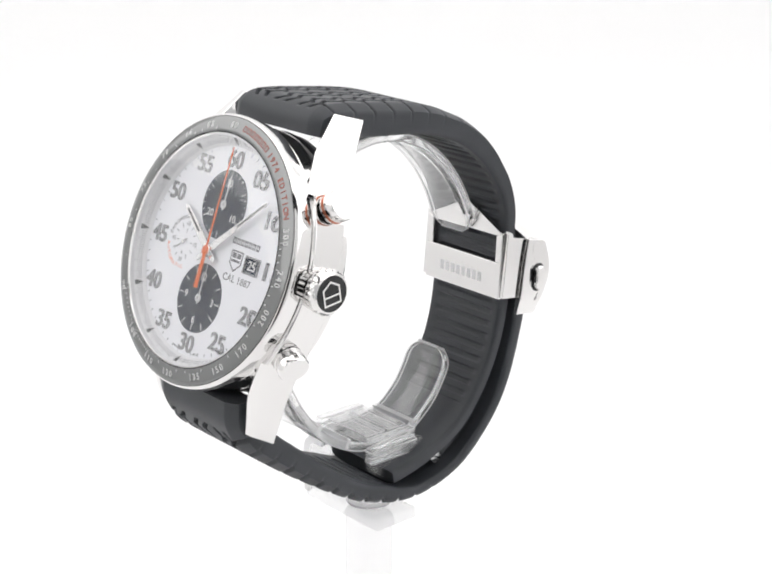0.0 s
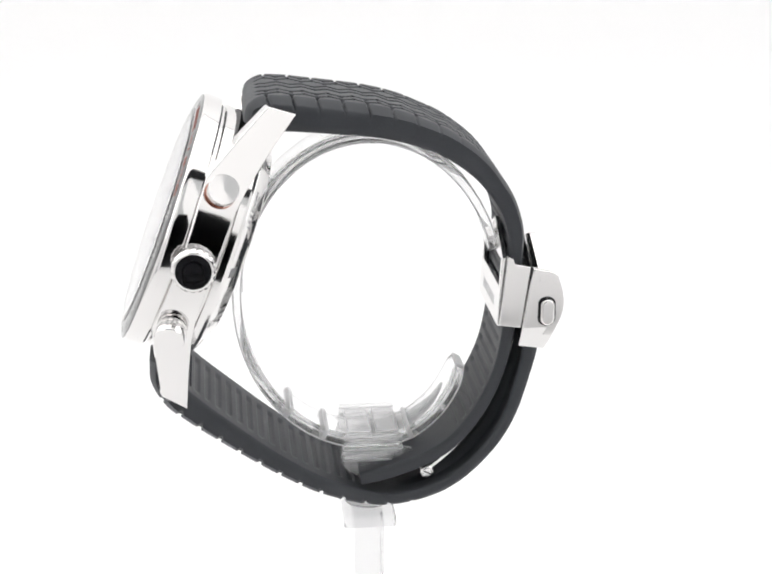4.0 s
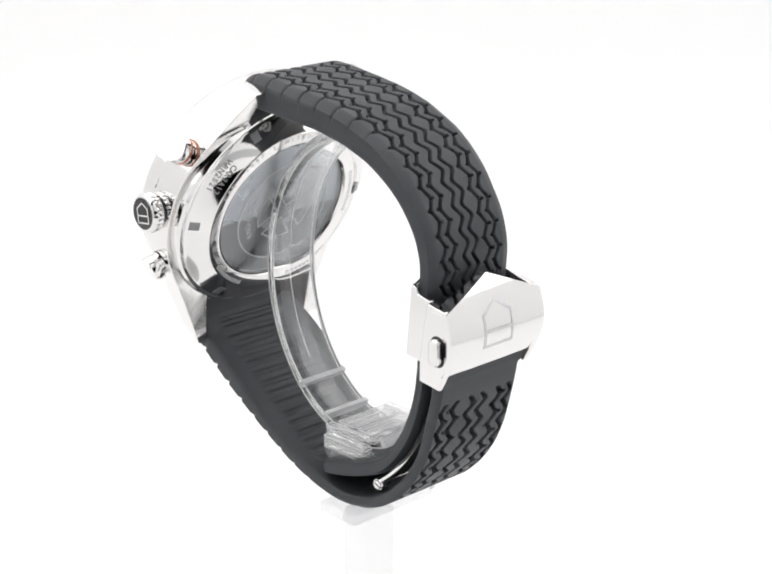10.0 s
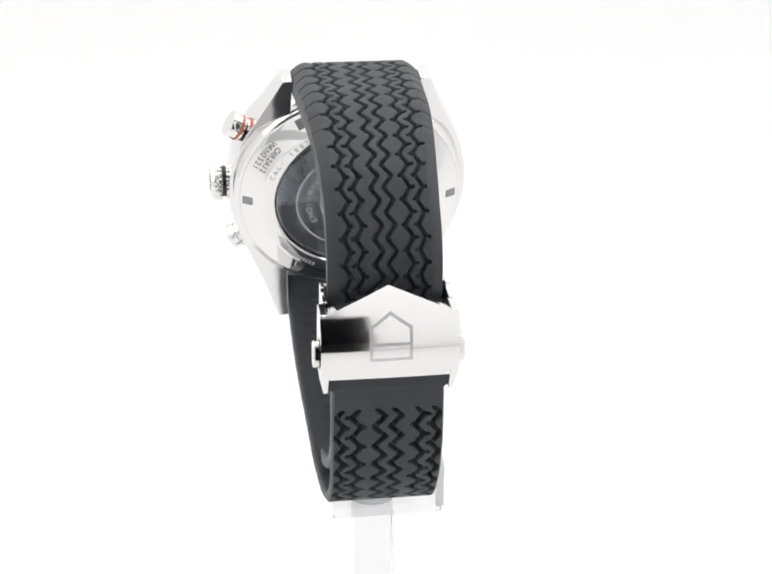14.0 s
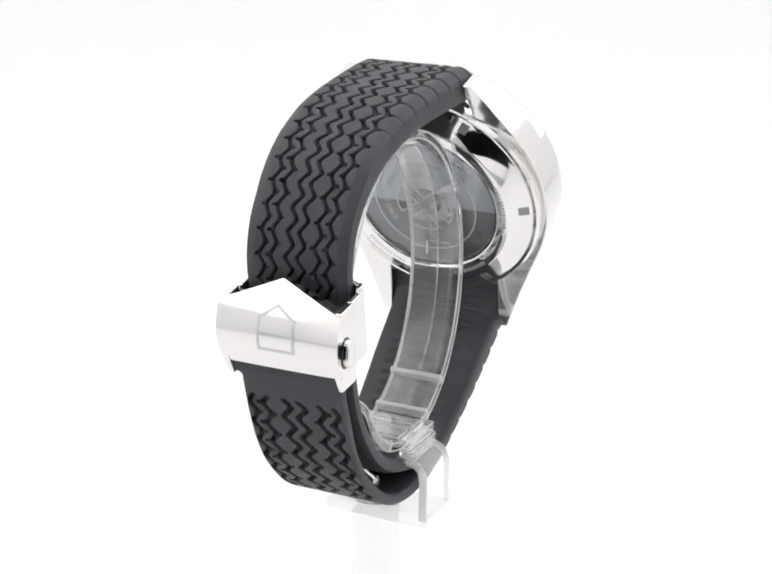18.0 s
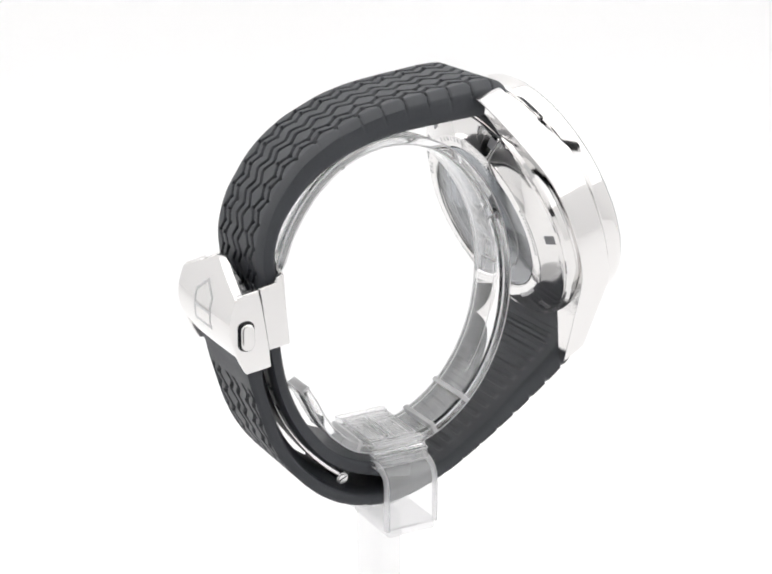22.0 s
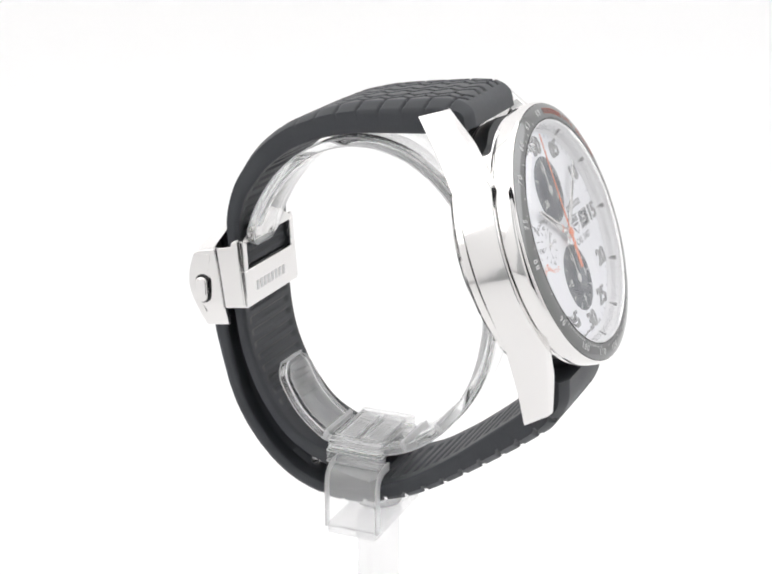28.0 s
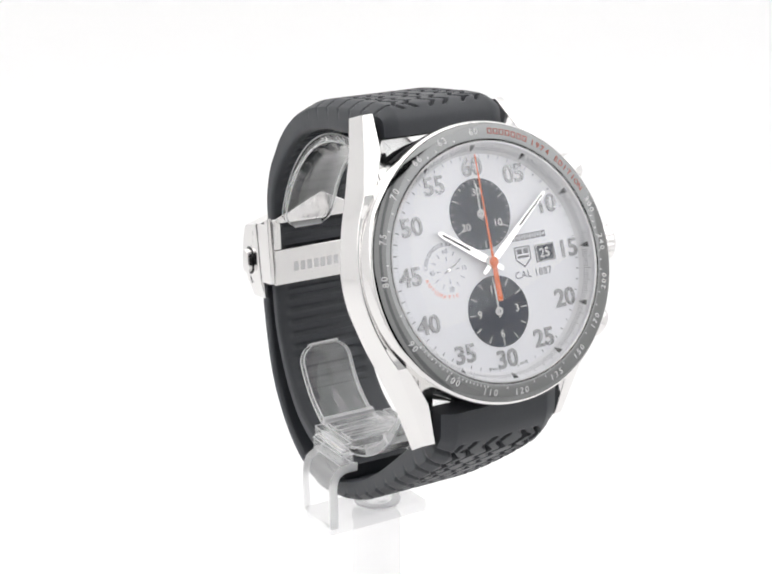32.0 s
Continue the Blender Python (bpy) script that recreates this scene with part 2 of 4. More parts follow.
def case_part(name, shape, mat, parent=watch, label="", **more):
    v, f = shape
    return solid(name, on_case(v), f, mat, parent, label, **more)


def build_case():
    profile = [(16.5, -1.35), (19.6, -1.35), (19.6, -1.8), (19.9, -2.1), (19.95, -4.2), (19.9, -6.4), (19.7, -6.75), (19.7, -7.0), (20.0, -7.2), (20.0, -8.2), (19.6, -8.7), (16.5, -8.7)]
    case = case_part("case", lathe(profile, 160), STEEL, label="polished steel watch case")
    # each flank runs from lug tip to lug tip: height, outer edge, ridge, inner edge, and their levels
    half = [(0.0, 20.7, 20.4, 13.0, -1.5, -1.32, -3.4, -6.6), (4.0, 20.4, 20.0, 12.0, -1.5, -1.3, -3.2, -6.6), (8.5, 19.2, 18.75, 11.0, -1.4, -1.15, -2.8, -6.8), (12.4, 17.5, 16.0, 10.5, -1.2, -0.9, -2.9, -7.4),
            (18.5, 14.7, 12.3, 10.5, -3.9, -3.45, -5.3, -9.0), (24.3, 12.2, 10.75, 10.5, -6.6, -6.25, -7.4, -11.0)]
    us = np.concatenate([np.linspace(0, 12.4, 14), np.linspace(13.4, 24.3, 10)])
    for sx in (1, -1):
        table = np.array(half)
        smooth = curve_through(np.concatenate([table[:4] * np.array([-1, 1, 1, 1, 1, 1, 1, 1]), table[1:4]])[np.argsort(np.concatenate([-table[:4, 0], table[1:4, 0]]))], 0.5)
        edge = curve_through(np.concatenate([table[:0:-1, :2] * np.array([-1, 1]), table[:, :2]]), 0.3)
        rows = []
        for u in list(-us[::-1]) + list(us[1:]):
            src = smooth if abs(u) <= 12.4 else table
            key = u if abs(u) <= 12.4 else abs(u)
            rows.append([u, float(np.interp(u, edge[:, 0], edge[:, 1]))] + [float(np.interp(key, src[:, 0], src[:, k])) for k in range(2, 8)])
        v, f = [], []
        for u, xo, xr, xi, no, nr, ni, nb in rows:
            back = (0.3 if u > 0 else -0.7) * max(0.0, (abs(u) - 18.5) / 5.8)
            v += [(sx * xo, u, no), (sx * xr, u, nr), (sx * xi, u, ni), (sx * xi, u + back, nb), (sx * xo, u + back, nb)]
        n = 5
        for i in range(len(rows) - 1):
            f += [(i * n + k, i * n + (k + 1) % n, (i + 1) * n + (k + 1) % n, (i + 1) * n + k) for k in range(n)]
        f += [tuple(range(n)), tuple(range(n * (len(rows) - 1), n * len(rows)))]
        solid("case_flank", on_case(v), f, STEEL, case, "polished steel flank with two faceted lugs", sharp=12, bevel=0.14)
    rim = [(17.6, 2.42), (17.3, 2.1), (17.3, -1.3), (20.2, -1.3), (20.45, -1.0), (20.55, 0.9), (20.5, 1.35), (20.4, 1.6), (20.15, 1.8), (20.08, 1.68), (17.7, 2.2)]
    bezel = case_part("bezel", lathe(rim, 160), STEEL, label="polished steel bezel")
    ring = case_part("tachymeter_ring", lathe([(17.65, 2.2), (17.65, 2.45), (17.8, 2.5), (19.93, 2.01), (20.08, 1.92), (20.08, 1.72)], 160), CERAMIC, label="dark grey tachymeter ring with numerals")
    slope = (2.5 - 2.05) / (19.75 - 17.8)

    def laid(v, lift=0.012):
        r = np.hypot(v[:, 0], v[:, 1])
        v = v.copy()
        v[:, 2] += 2.5 - (r - 17.8) * slope + lift - v[:, 2].min()
        return v

    for value in (60, 63, 66, 70, 75, 80, 90, 100, 110, 120, 135, 150, 170, 200, 240, 300):
        a = 21600 / value % 360
        w = str(value)
        inward = 100 < a < 250
        step = 2.75
        first, last = a - step * (len(w) - 1) / 2, a + step * (len(w) - 1) / 2
        v, f = text_round(w[::-1] if inward else w, 1.3, 18.85, first, last, inward, thick=0.03, bold=0.02)
        case_part("numeral", (laid(v), f), RINGPRINT, ring)
    dots = []
    for value in (62, 64, 65, 68, 72, 74, 78, 85, *range(91, 100), *range(101, 110), 115, 125, 130, 140, 160, 180, 190, 210, 220, 230, 250, 260, 270, 280, 290):
        v, f = box(-0.09, 0.09, 18.0, 18.28, 0, 0.03)
        dots.append((laid(turned(v, 21600 / value)), f))
    case_part("scale_dots", join(*dots), RINGPRINT, ring)
    for i in range(7):
        bars = []
        for bar in outline_strip([(-0.3, 18.5), (0.3, 18.5), (0.3, 19.25), (-0.3, 19.25), (-0.3, 18.5)], 0.14):
            v, f = prism(bar, 0, 0.03)
            bars.append((laid(turned(v, 8.5 + 3.1 * i)), f))
        case_part("name_bar", join(*bars), REDPRINT, ring, "orange bar of a name on the ring")
    v, f = text_round("1974 EDITION", 1.25, 18.85, 31.5, 63.0, thick=0.03, bold=0.02)
    case_part("inscription", (laid(v), f), REDPRINT, ring, "orange lettering on the ring")
    # crystal, slightly domed
    rise = [(17.4 * math.cos(radians(q)), 2.55 + 0.75 * math.sin(radians(q))) for q in range(10, 90, 10)] + [(0.02, 3.3)]
    dome = [(17.55, 2.2), (17.55, 2.5)] + rise + [(r * 0.985, h - 0.28) for r, h in rise[::-1]]
    crystal = case_part("crystal", lathe(dome, 128), GLASS, label="domed sapphire crystal", sharp=50)
    crystal.visible_shadow = False
    return case


case = build_case()


def build_dial():
    dial = case_part("dial", lathe([(16.9, -0.6), (16.9, 0.0), (0.01, 0.0), (0.01, -0.6)], 128), DIAL, label="silver-white chronograph dial")
    flange = case_part("flange", lathe([(15.9, 0.0), (15.9, 0.10), (17.08, 1.5), (17.1, 2.15), (17.28, 2.15), (17.28, 0.0)], 128), FLANGE, label="sloping white minute flange")
    ticks = []
    for i in range(300):
        if i % 25 == 0:
            continue
        long = i % 5 == 0
        v, f = box(-0.035, 0.035, 0, 0.72 if long else 0.5, 0, 0.02)
        v[:, 1], v[:, 2] = 16.25 + v[:, 1], 0.515 + v[:, 1] * 1.1864 + v[:, 2]
        ticks.append((turned(v, i * 1.2), f))
    for i in range(12):
        v, f = prism([(0, 0), (0.42, 0.85), (-0.42, 0.85)], 0, 0.05)
        v[:, 1], v[:, 2] = 16.1 + v[:, 1], 0.337 + v[:, 1] * 1.1864 + v[:, 2]
        case_part("minute_mark", (turned(v, i * 30), f), PRINT, flange, "black triangular minute mark")
    case_part("minute_scale", join(*ticks), GREYPRINT, flange)
    for i in range(12):
        words = "60" if i == 0 else "%02d" % (5 * i)
        v, f = text_flat(words, 3.65, thick=0.16, bold=0.075, spacing=0.98)
        v[:, 0] *= 1.02
        a = radians(30 * i)
        r = {3: 14.35, 9: 13.5, 10: 13.6}.get(i, 13.8)
        v += np.array([r * math.sin(a), r * math.cos(a) * 1.02, 0.0])
        case_part("hour_numeral", (v, f), NUMERAL, dial, "applied steel numeral", bevel=0.03)
    pips = []
    for i in range(60):
        if i % 5 == 0:
            continue
        v, f = box(-0.06, 0.06, 15.3, 15.75, 0, 0.012)
        pips.append((turned(v, 6 * i), f))
    case_part("minute_pips", join(*pips), GREYPRINT, dial)

    def counter(u, words, count):
        c = np.array([0, u, 0])
        ring = lathe([(5.2, 0.012), (5.2, 0.03), (4.4, 0.05), (4.35, 0.03), (2.4, 0.03), (2.35, 0.06), (0.01, 0.06), (0.01, 0.012)], 72)
        sub = case_part("counter", (ring[0] + c, ring[1]), SUBDIAL, dial, "slate blue chronograph counter")
        scale = []
        for i in range(count):
            main = i % (count // 6 if count == 30 else 1) == 0
            v, f = box(-0.07, 0.07, 3.95 if main else 4.55, 5.0, 0.055, 0.075)
            scale.append((turned(v, i * 360 / count) + c, f))
        case_part("counter_scale", join(*scale), WHITEPRINT, sub)
        letters = []
        for w, a in words:
            v, f = text_flat(w, 1.6, thick=0.02, bold=0.02)
            v += np.array([3.25 * math.sin(radians(a)), 3.25 * math.cos(radians(a)), 0.062]) + c
            letters.append((v, f))
        case_part("counter_numerals", join(*letters), WHITEPRINT, sub)

    counter(7.15, (("30", 0), ("10", 120), ("20", 240)), 30)
    counter(-7.15, (("12", 0), ("3", 90), ("6", 180), ("9", 270)), 12)
    # running seconds at nine
    c = np.array([-7.1, 0, 0])
    marks = []
    for i in range(12):
        v, f = box(-0.05, 0.05, 2.15 if i % 3 else 1.2, 2.85, 0.004, 0.02)
        if i % 3 == 0:
            v[:, 1] = np.where(v[:, 1] > 2, 2.0, 1.3)
        marks.append((turned(v, 30 * i) + c, f))
    for w, a in (("60", 0), ("15", 90), ("30", 180), ("45", 270)):
        v, f = text_flat(w, 0.95, thick=0.02)
        marks.append((v + np.array([2.75 * math.sin(radians(a)), 2.75 * math.cos(radians(a)), 0.004]) + c, f))
    v, f = text_round("CHRONOGRAPH", 0.85, 3.75, -78, 28, thick=0.02, bold=0.01)
    marks.append((v + c, f))
    case_part("seconds_scale", join(*marks), GREYPRINT, dial)
    v, f = text_round("AUTOMATIC"[::-1], 0.82, 3.85, 168, 255, True, thick=0.02)
    case_part("orange_lettering", (v + c, f), ORANGE, dial)
    # lettering on the right
    v, f = text_flat("CAL 1887", 1.5, thick=0.02, bold=0.012, spacing=1.08)
    case_part("calibre_lettering", (v + np.array([7.3, -2.65, 0.004]), f), GREYPRINT, dial)
    for i in range(7):
        a = 4.2 + 0.94 * i
        bar = case_part("name_bar", box(a, a + 0.72, 2.3, 3.25, 0.004, 0.02), GREYPRINT, dial, "grey bar of a name")
        case_part("gap", box(a + 0.2, a + 0.52, 2.6, 2.95, 0.0205, 0.024), DIAL, bar)
    shield = [(4.6, 1.45), (7.4, 1.45), (7.4, -0.5), (6.0, -1.7), (4.6, -0.5)]
    inner = [(4.82, 1.25), (7.18, 1.25), (7.18, -0.4), (6.0, -1.42), (4.82, -0.4)]
    case_part("shield", prism(shield, 0.004, 0.03), GREYPRINT, dial, "small shield-shaped emblem")
    case_part("shield_field", prism(inner, 0.03, 0.05), DIAL, dial)
    case_part("shield_bars", join(box(5.0, 5.9, 0.35, 1.1, 0.05, 0.07), box(6.1, 7.0, 0.35, 1.1, 0.05, 0.07), box(5.0, 7.0, -0.25, 0.12, 0.05, 0.07)), GREYPRINT, dial)
    v, f = text_flat("SWISS", 0.55, thick=0.015)
    w, g = text_flat("MADE", 0.55, thick=0.015)
    case_part("origin_lettering", join((turned(v + np.array([0, -15.4, 0.004]), 10), f), (turned(w + np.array([0, -15.4, 0.004]), -10), g)), PRINT, dial)
    # date window
    ring = []
    for x0, x1, y0, y1 in ((8.2, 11.6, 1.05, 1.3), (8.2, 11.6, -1.3, -1.05), (8.2, 8.45, -1.05, 1.05), (11.35, 11.6, -1.05, 1.05)):
        ring.append(box(x0, x1, y0, y1, 0.0, 0.22))
    date = case_part("date_window", join(*ring), NUMERAL, dial, "steel-framed date window")
    case_part("date_disc", box(8.45, 11.35, -1.05, 1.05, 0.004, 0.02), SUBDIAL, date)
    v, f = text_flat("25", 1.9, thick=0.02, bold=0.02)
    case_part("date_numeral", (v + np.array([9.85, 0, 0.025]), f), WHITEPRINT, date)
    return dial


dial = build_dial()


def pointer(name, outline, n0, n1, mat, label, insert=None, cap=None, cap_mat=None, centre=(0, 0)):
    """A pointer whose own origin is its pin; it points to twelve along its second axis."""
    ob = solid(name, *prism(outline, n0, n1), mat, dial, label, bevel=0.03)
    if insert:
        solid("inlay", *prism(insert, n1 + 0.005, n1 + 0.03), BLACK if mat is not NUMERAL else WHITEPRINT, ob)
    if cap and cap_mat is WHITEPRINT:
        v, f = lathe([(cap, n0), (cap, n1 + 0.1), (cap * 0.5, n1 + 0.1), (cap * 0.5, n0)], 32)
        solid("cap", v, f, cap_mat, ob)
    elif cap:
        v, f = lathe([(cap, n0), (cap, n1 + 0.1), (cap * 0.7, n1 + 0.22), (0.01, n1 + 0.24), (0.01, n0)], 32)
        solid("cap", v, f, cap_mat or mat, ob)
    return ob


CASE_M = Matrix(((1, 0, 0, DIAL_O[0] * MM), (0, UP[1], OUT[1], DIAL_O[1] * MM), (0, UP[2], OUT[2], DIAL_O[2] * MM), (0, 0, 0, 1)))


def pin_pose(x, u, degrees):
    return CASE_M @ Matrix.Translation((x * MM, u * MM, 0)) @ Matrix.Rotation(-radians(degrees), 4, "Z")


hour = pointer("hour_pointer", [(-0.35, -2.2), (0.35, -2.2), (0.62, 2.0), (0.42, 9.3), (0, 9.8), (-0.42, 9.3), (-0.62, 2.0)], 0.55, 0.75, STEEL, "steel hour pointer with dark inlay", [(-0.16, 4.0), (0.16, 4.0), (0.14, 8.9), (-0.14, 8.9)], 0.9)
minute = pointer("minute_pointer", [(-0.3, -2.4), (0.3, -2.4), (0.55, 2.0), (0.3, 13.9), (0, 14.4), (-0.3, 13.9), (-0.55, 2.0)], 0.85, 1.02, STEEL, "steel minute pointer with dark inlay", [(-0.13, 7.2), (0.13, 7.2), (0.1, 13.6), (-0.1, 13.6)], 0.8)
sweep = pointer("sweep_pointer", [(-0.45, -5.7), (0.45, -5.7), (0.38, -1.0), (0.2, 0.8), (0.09, 15.7), (-0.09, 15.7), (-0.2, 0.8), (-0.38, -1.0)], 1.15, 1.27, ORANGE, "orange chronograph sweep pointer", None, 0.72, ORANGE)
small = pointer("seconds_pointer", [(-0.1, -0.8), (0.1, -0.8), (0.06, 2.4), (-0.06, 2.4)], 0.12, 0.18, NUMERAL, "small running seconds pointer", None, 0.34, STEEL)
tens = pointer("counter_pointer", [(-0.14, -0.9), (0.14, -0.9), (0.1, 4.4), (-0.1, 4.4)], 0.14, 0.22, WHITEPRINT, "white minute counter pointer", None, 0.62, WHITEPRINT)
hours = pointer("counter_pointer", [(-0.14, -0.9), (0.14, -0.9), (0.1, 4.0), (-0.1, 4.0)], 0.14, 0.22, WHITEPRINT, "white hour counter pointer", None, 0.62, WHITEPRINT)
sweep.matrix_local = pin_pose(0, 0, 0.6)
tens.matrix_local = pin_pose(0, 7.15, 1.0)
hours.matrix_local = pin_pose(0, -7.15, 0.0)


def radial(shape, degrees, n, u=0.0, cut=0.0):
    """Lay a body turned about its third axis along a radius of the case."""
    v, f = shape
    v = np.asarray(v)
    a = radians(degrees)
    along, side = np.array([math.cos(a), math.sin(a), 0]), np.array([-math.sin(a), math.cos(a), 0])
    return (v[:, 2:3] - cut) * along + v[:, :1] * side + v[:, 1:2] * np.array([0, 0, 1.0]) + np.array([0, u, n]), f


def build_crown():
    flutes = 20

    def knurl(a, i):
        return 1.0 + (0.045 * abs(math.cos(flutes * a / 2)) if i in (2, 3, 6, 7, 8) else 0)

    body = lathe([(2.2, 19.8), (2.7, 20.3), (2.95, 20.45), (2.95, 21.1), (2.6, 21.2), (2.6, 21.75), (3.12, 21.85), (3.2, 22.1), (3.2, 23.15), (3.1, 23.4), (2.95, 23.68), (2.65, 23.8), (2.62, 23.6), (0.01, 23.6), (0.01, 19.8)], 156, wave=knurl)
    crown = case_part("crown", radial(body, 0, -3.5), STEEL, label="fluted steel crown with black inlaid cap")
    case_part("seal", radial(lathe([(2.2, 21.2), (2.72, 21.2), (2.72, 21.75), (2.2, 21.75)], 48), 0, -3.5), BLACK, crown)
    case_part("cap_inlay", radial(lathe([(2.62, 23.55), (2.62, 23.72), (0.01, 23.76), (0.01, 23.55)], 48), 0, -3.5), BLACK, crown)
    case_part("emblem", emblem_on_crown(), STEEL, crown, "raised steel shield outline")
    for deg, copper, cut in ((31, True, 0.9), (-31, False, 1.3)):
        neck = case_part("pusher", radial(lathe([(1.5, 19.5), (1.5, 23.0), (0.01, 23.0), (0.01, 19.5)], 40), deg, -3.9, cut=cut), STEEL, label="round steel chronograph pusher")
        case_part("collar", radial(lathe([(2.2, 19.6), (2.2, 21.2), (2.05, 21.4), (1.4, 21.4), (1.4, 19.6)], 48), deg, -3.9, cut=cut), STEEL, neck)
        case_part("seal", radial(lathe([(2.0, 21.42), (2.0, 21.72), (1.8, 21.75), (1.8, 22.0), (2.0, 22.03), (2.0, 22.28), (1.4, 22.28), (1.4, 21.42)], 48), deg, -3.9, cut=cut), BLACK, neck)
        if copper:
            case_part("orange_ring", radial(lathe([(2.22, 22.75), (2.32, 22.85), (2.32, 23.2), (2.22, 23.3), (1.4, 23.3), (1.4, 22.75)], 48), deg, -3.9, cut=cut), COPPER, neck, "copper-orange ring")
        case_part("button", radial(lathe([(1.6, 22.3), (2.2, 22.4), (2.2, 22.74), (2.1, 22.8), (2.1, 23.25), (2.3, 23.35), (2.35, 24.6), (2.2, 24.9), (0.01, 24.95), (0.01, 22.3)], 56), deg, -3.9, cut=cut), STEEL, neck, sharp=40)
    return crown


def shield_bars(half, low, high, peak, width):
    mid = low + (high - low) * 0.50
    pts = [(-half, low), (half, low), (half, high), (0, peak), (-half, high), (-half, low)]
    return outline_strip(pts, width) + outline_strip([(-half, mid), (half, mid)], width)


def emblem_on_crown():
    pieces = []
    c, s = math.cos(radians(28)), math.sin(radians(28))
    for i, bar in enumerate(shield_bars(1.4, -1.55, 0.85, 1.75, 0.26)):
        pieces.append(prism([(x * s + y * c, y * s - x * c) for x, y in bar], 23.74 + 0.004 * i, 23.84 + 0.004 * i))
    return radial(join(*pieces), 0, -3.5)


build_crown()


def build_back():
    profile = [(12.9, -8.3), (19.2, -8.3), (19.0, -8.9), (18.6, -9.15), (15.75, -10.5), (15.55, -10.85), (15.3, -11.0), (13.4, -11.0), (13.15, -10.8), (12.9, -10.4)]
    back = case_part("case_back", lathe(profile, 144), STEEL, label="polished steel case back with a window")
    case_part("movement", lathe([(12.85, -9.3), (12.85, -9.6), (0.01, -9.6), (0.01, -9.3)], 96), MOVEMENT, back)
    window = case_part("back_window", lathe([(13.0, -10.2), (13.0, -10.75), (0.02, -10.8), (0.02, -10.2)], 96), SMOKED, back, "smoked sapphire window")
    window.visible_shadow = False
    # rotor and bridges behind the glass
    rotor = [(12.6 * math.cos(radians(a)), 12.6 * math.sin(radians(a))) for a in range(185, 356, 10)] + [(4.5 * math.cos(radians(a)), 4.5 * math.sin(radians(a))) for a in range(350, 180, -20)]
    case_part("rotor", prism(rotor, -9.75, -9.62), ENGRAVED, back)
    case_part("rotor_hub", lathe([(2.6, -9.95), (2.6, -9.6), (0.01, -9.6), (0.01, -10.0)], 48), ENGRAVED, back)
    for i in range(6):
        a = 30 + 60 * i
        v, f = box(-0.75, 0.75, 17.0, 18.6, 0, 1)
        v[:, 2] = np.where(v[:, 2] > 0.5, -9.2 - (18.6 - v[:, 1]) * 0.47 - 0.03, -8.6)
        case_part("notch", (turned(v, a + 60), f), ENGRAVED, back, "small recessed key slot")

    def printed(v, z=-10.83):
        v = np.asarray(v).copy()
        v[:, 0] *= -1
        v[:, 2] = z - v[:, 2]
        return v

    rings = [lathe([(9.25, 0.0), (9.53, 0.0), (9.53, 0.03), (9.25, 0.03)], 96)]
    for a in (8, 98, 188, 278):
        arc = [(5.3 * math.sin(radians(q)), 5.3 * math.cos(radians(q))) for q in range(a - 34, a + 35, 17)]
        tip = (1.2 * math.sin(radians(a)), 1.2 * math.cos(radians(a)))
        for bar in outline_strip([tip] + arc + [tip], 0.28):
            rings.append(prism(bar, 0.0, 0.03))
    rings = [(printed(v), f) for v, f in rings]
    case_part("emblem", join(*rings), EMBLEMPRINT, window, "white ring emblem printed on the window")
    v, f = text_round("WORLD CHAMPIONS", 1.45, 7.35, 14, -122, True, thick=0.03, bold=0.02)
    case_part("emblem_lettering", (printed(v), f), EMBLEMPRINT, window)
    v, f = text_round("CAL. 1887", 1.2, 14.7, -68, -32, thick=0.03, bold=0.03)
    case_part("rim_lettering", (printed(v, -11.005), f), FROSTEEL, back)
    v, f = text_round("LIMITED", 1.1, 14.7, -22, 6, thick=0.03, bold=0.02)
    case_part("rim_lettering", (printed(v, -11.005), f), FROSTEEL, back)
    bars = []
    for a0, n in ((70, 13), (140, 9), (205, 12)):
        for i in range(n):
            v, f = box(-0.22, 0.22, 14.35, 15.05, 0, 0.02)
            bars.append((printed(turned(v, a0 + 2.6 * i), -11.005), f))
    case_part("rim_bars", join(*bars), FROSTEEL, back, "engraved bars of small lettering")
    for words, row in (("CAR2A12", 16.55), ("WRN2521", 17.75)):
        v, f = text_round(words, 1.25, row, -50, -67, True, thick=0.02, bold=0.03)
        v = printed(v, 0.0)
        r = np.hypot(v[:, 0], v[:, 1])
        v[:, 2] += -9.15 - (18.6 - r) * 0.4737 - 0.012
        case_part("engraved_code", (v, f), ENGRAVED, back, "engraved reference code")


build_back()


# ---- the strap ----
def tri(q):
    """A triangle wave between -1 and 1 with rounded turns."""
    w = 4 * np.abs(q - np.floor(q + 0.5)) - 1
    return 0.55 * w + 0.45 * np.sin(math.pi / 2 * w)


PERIOD = 3.85


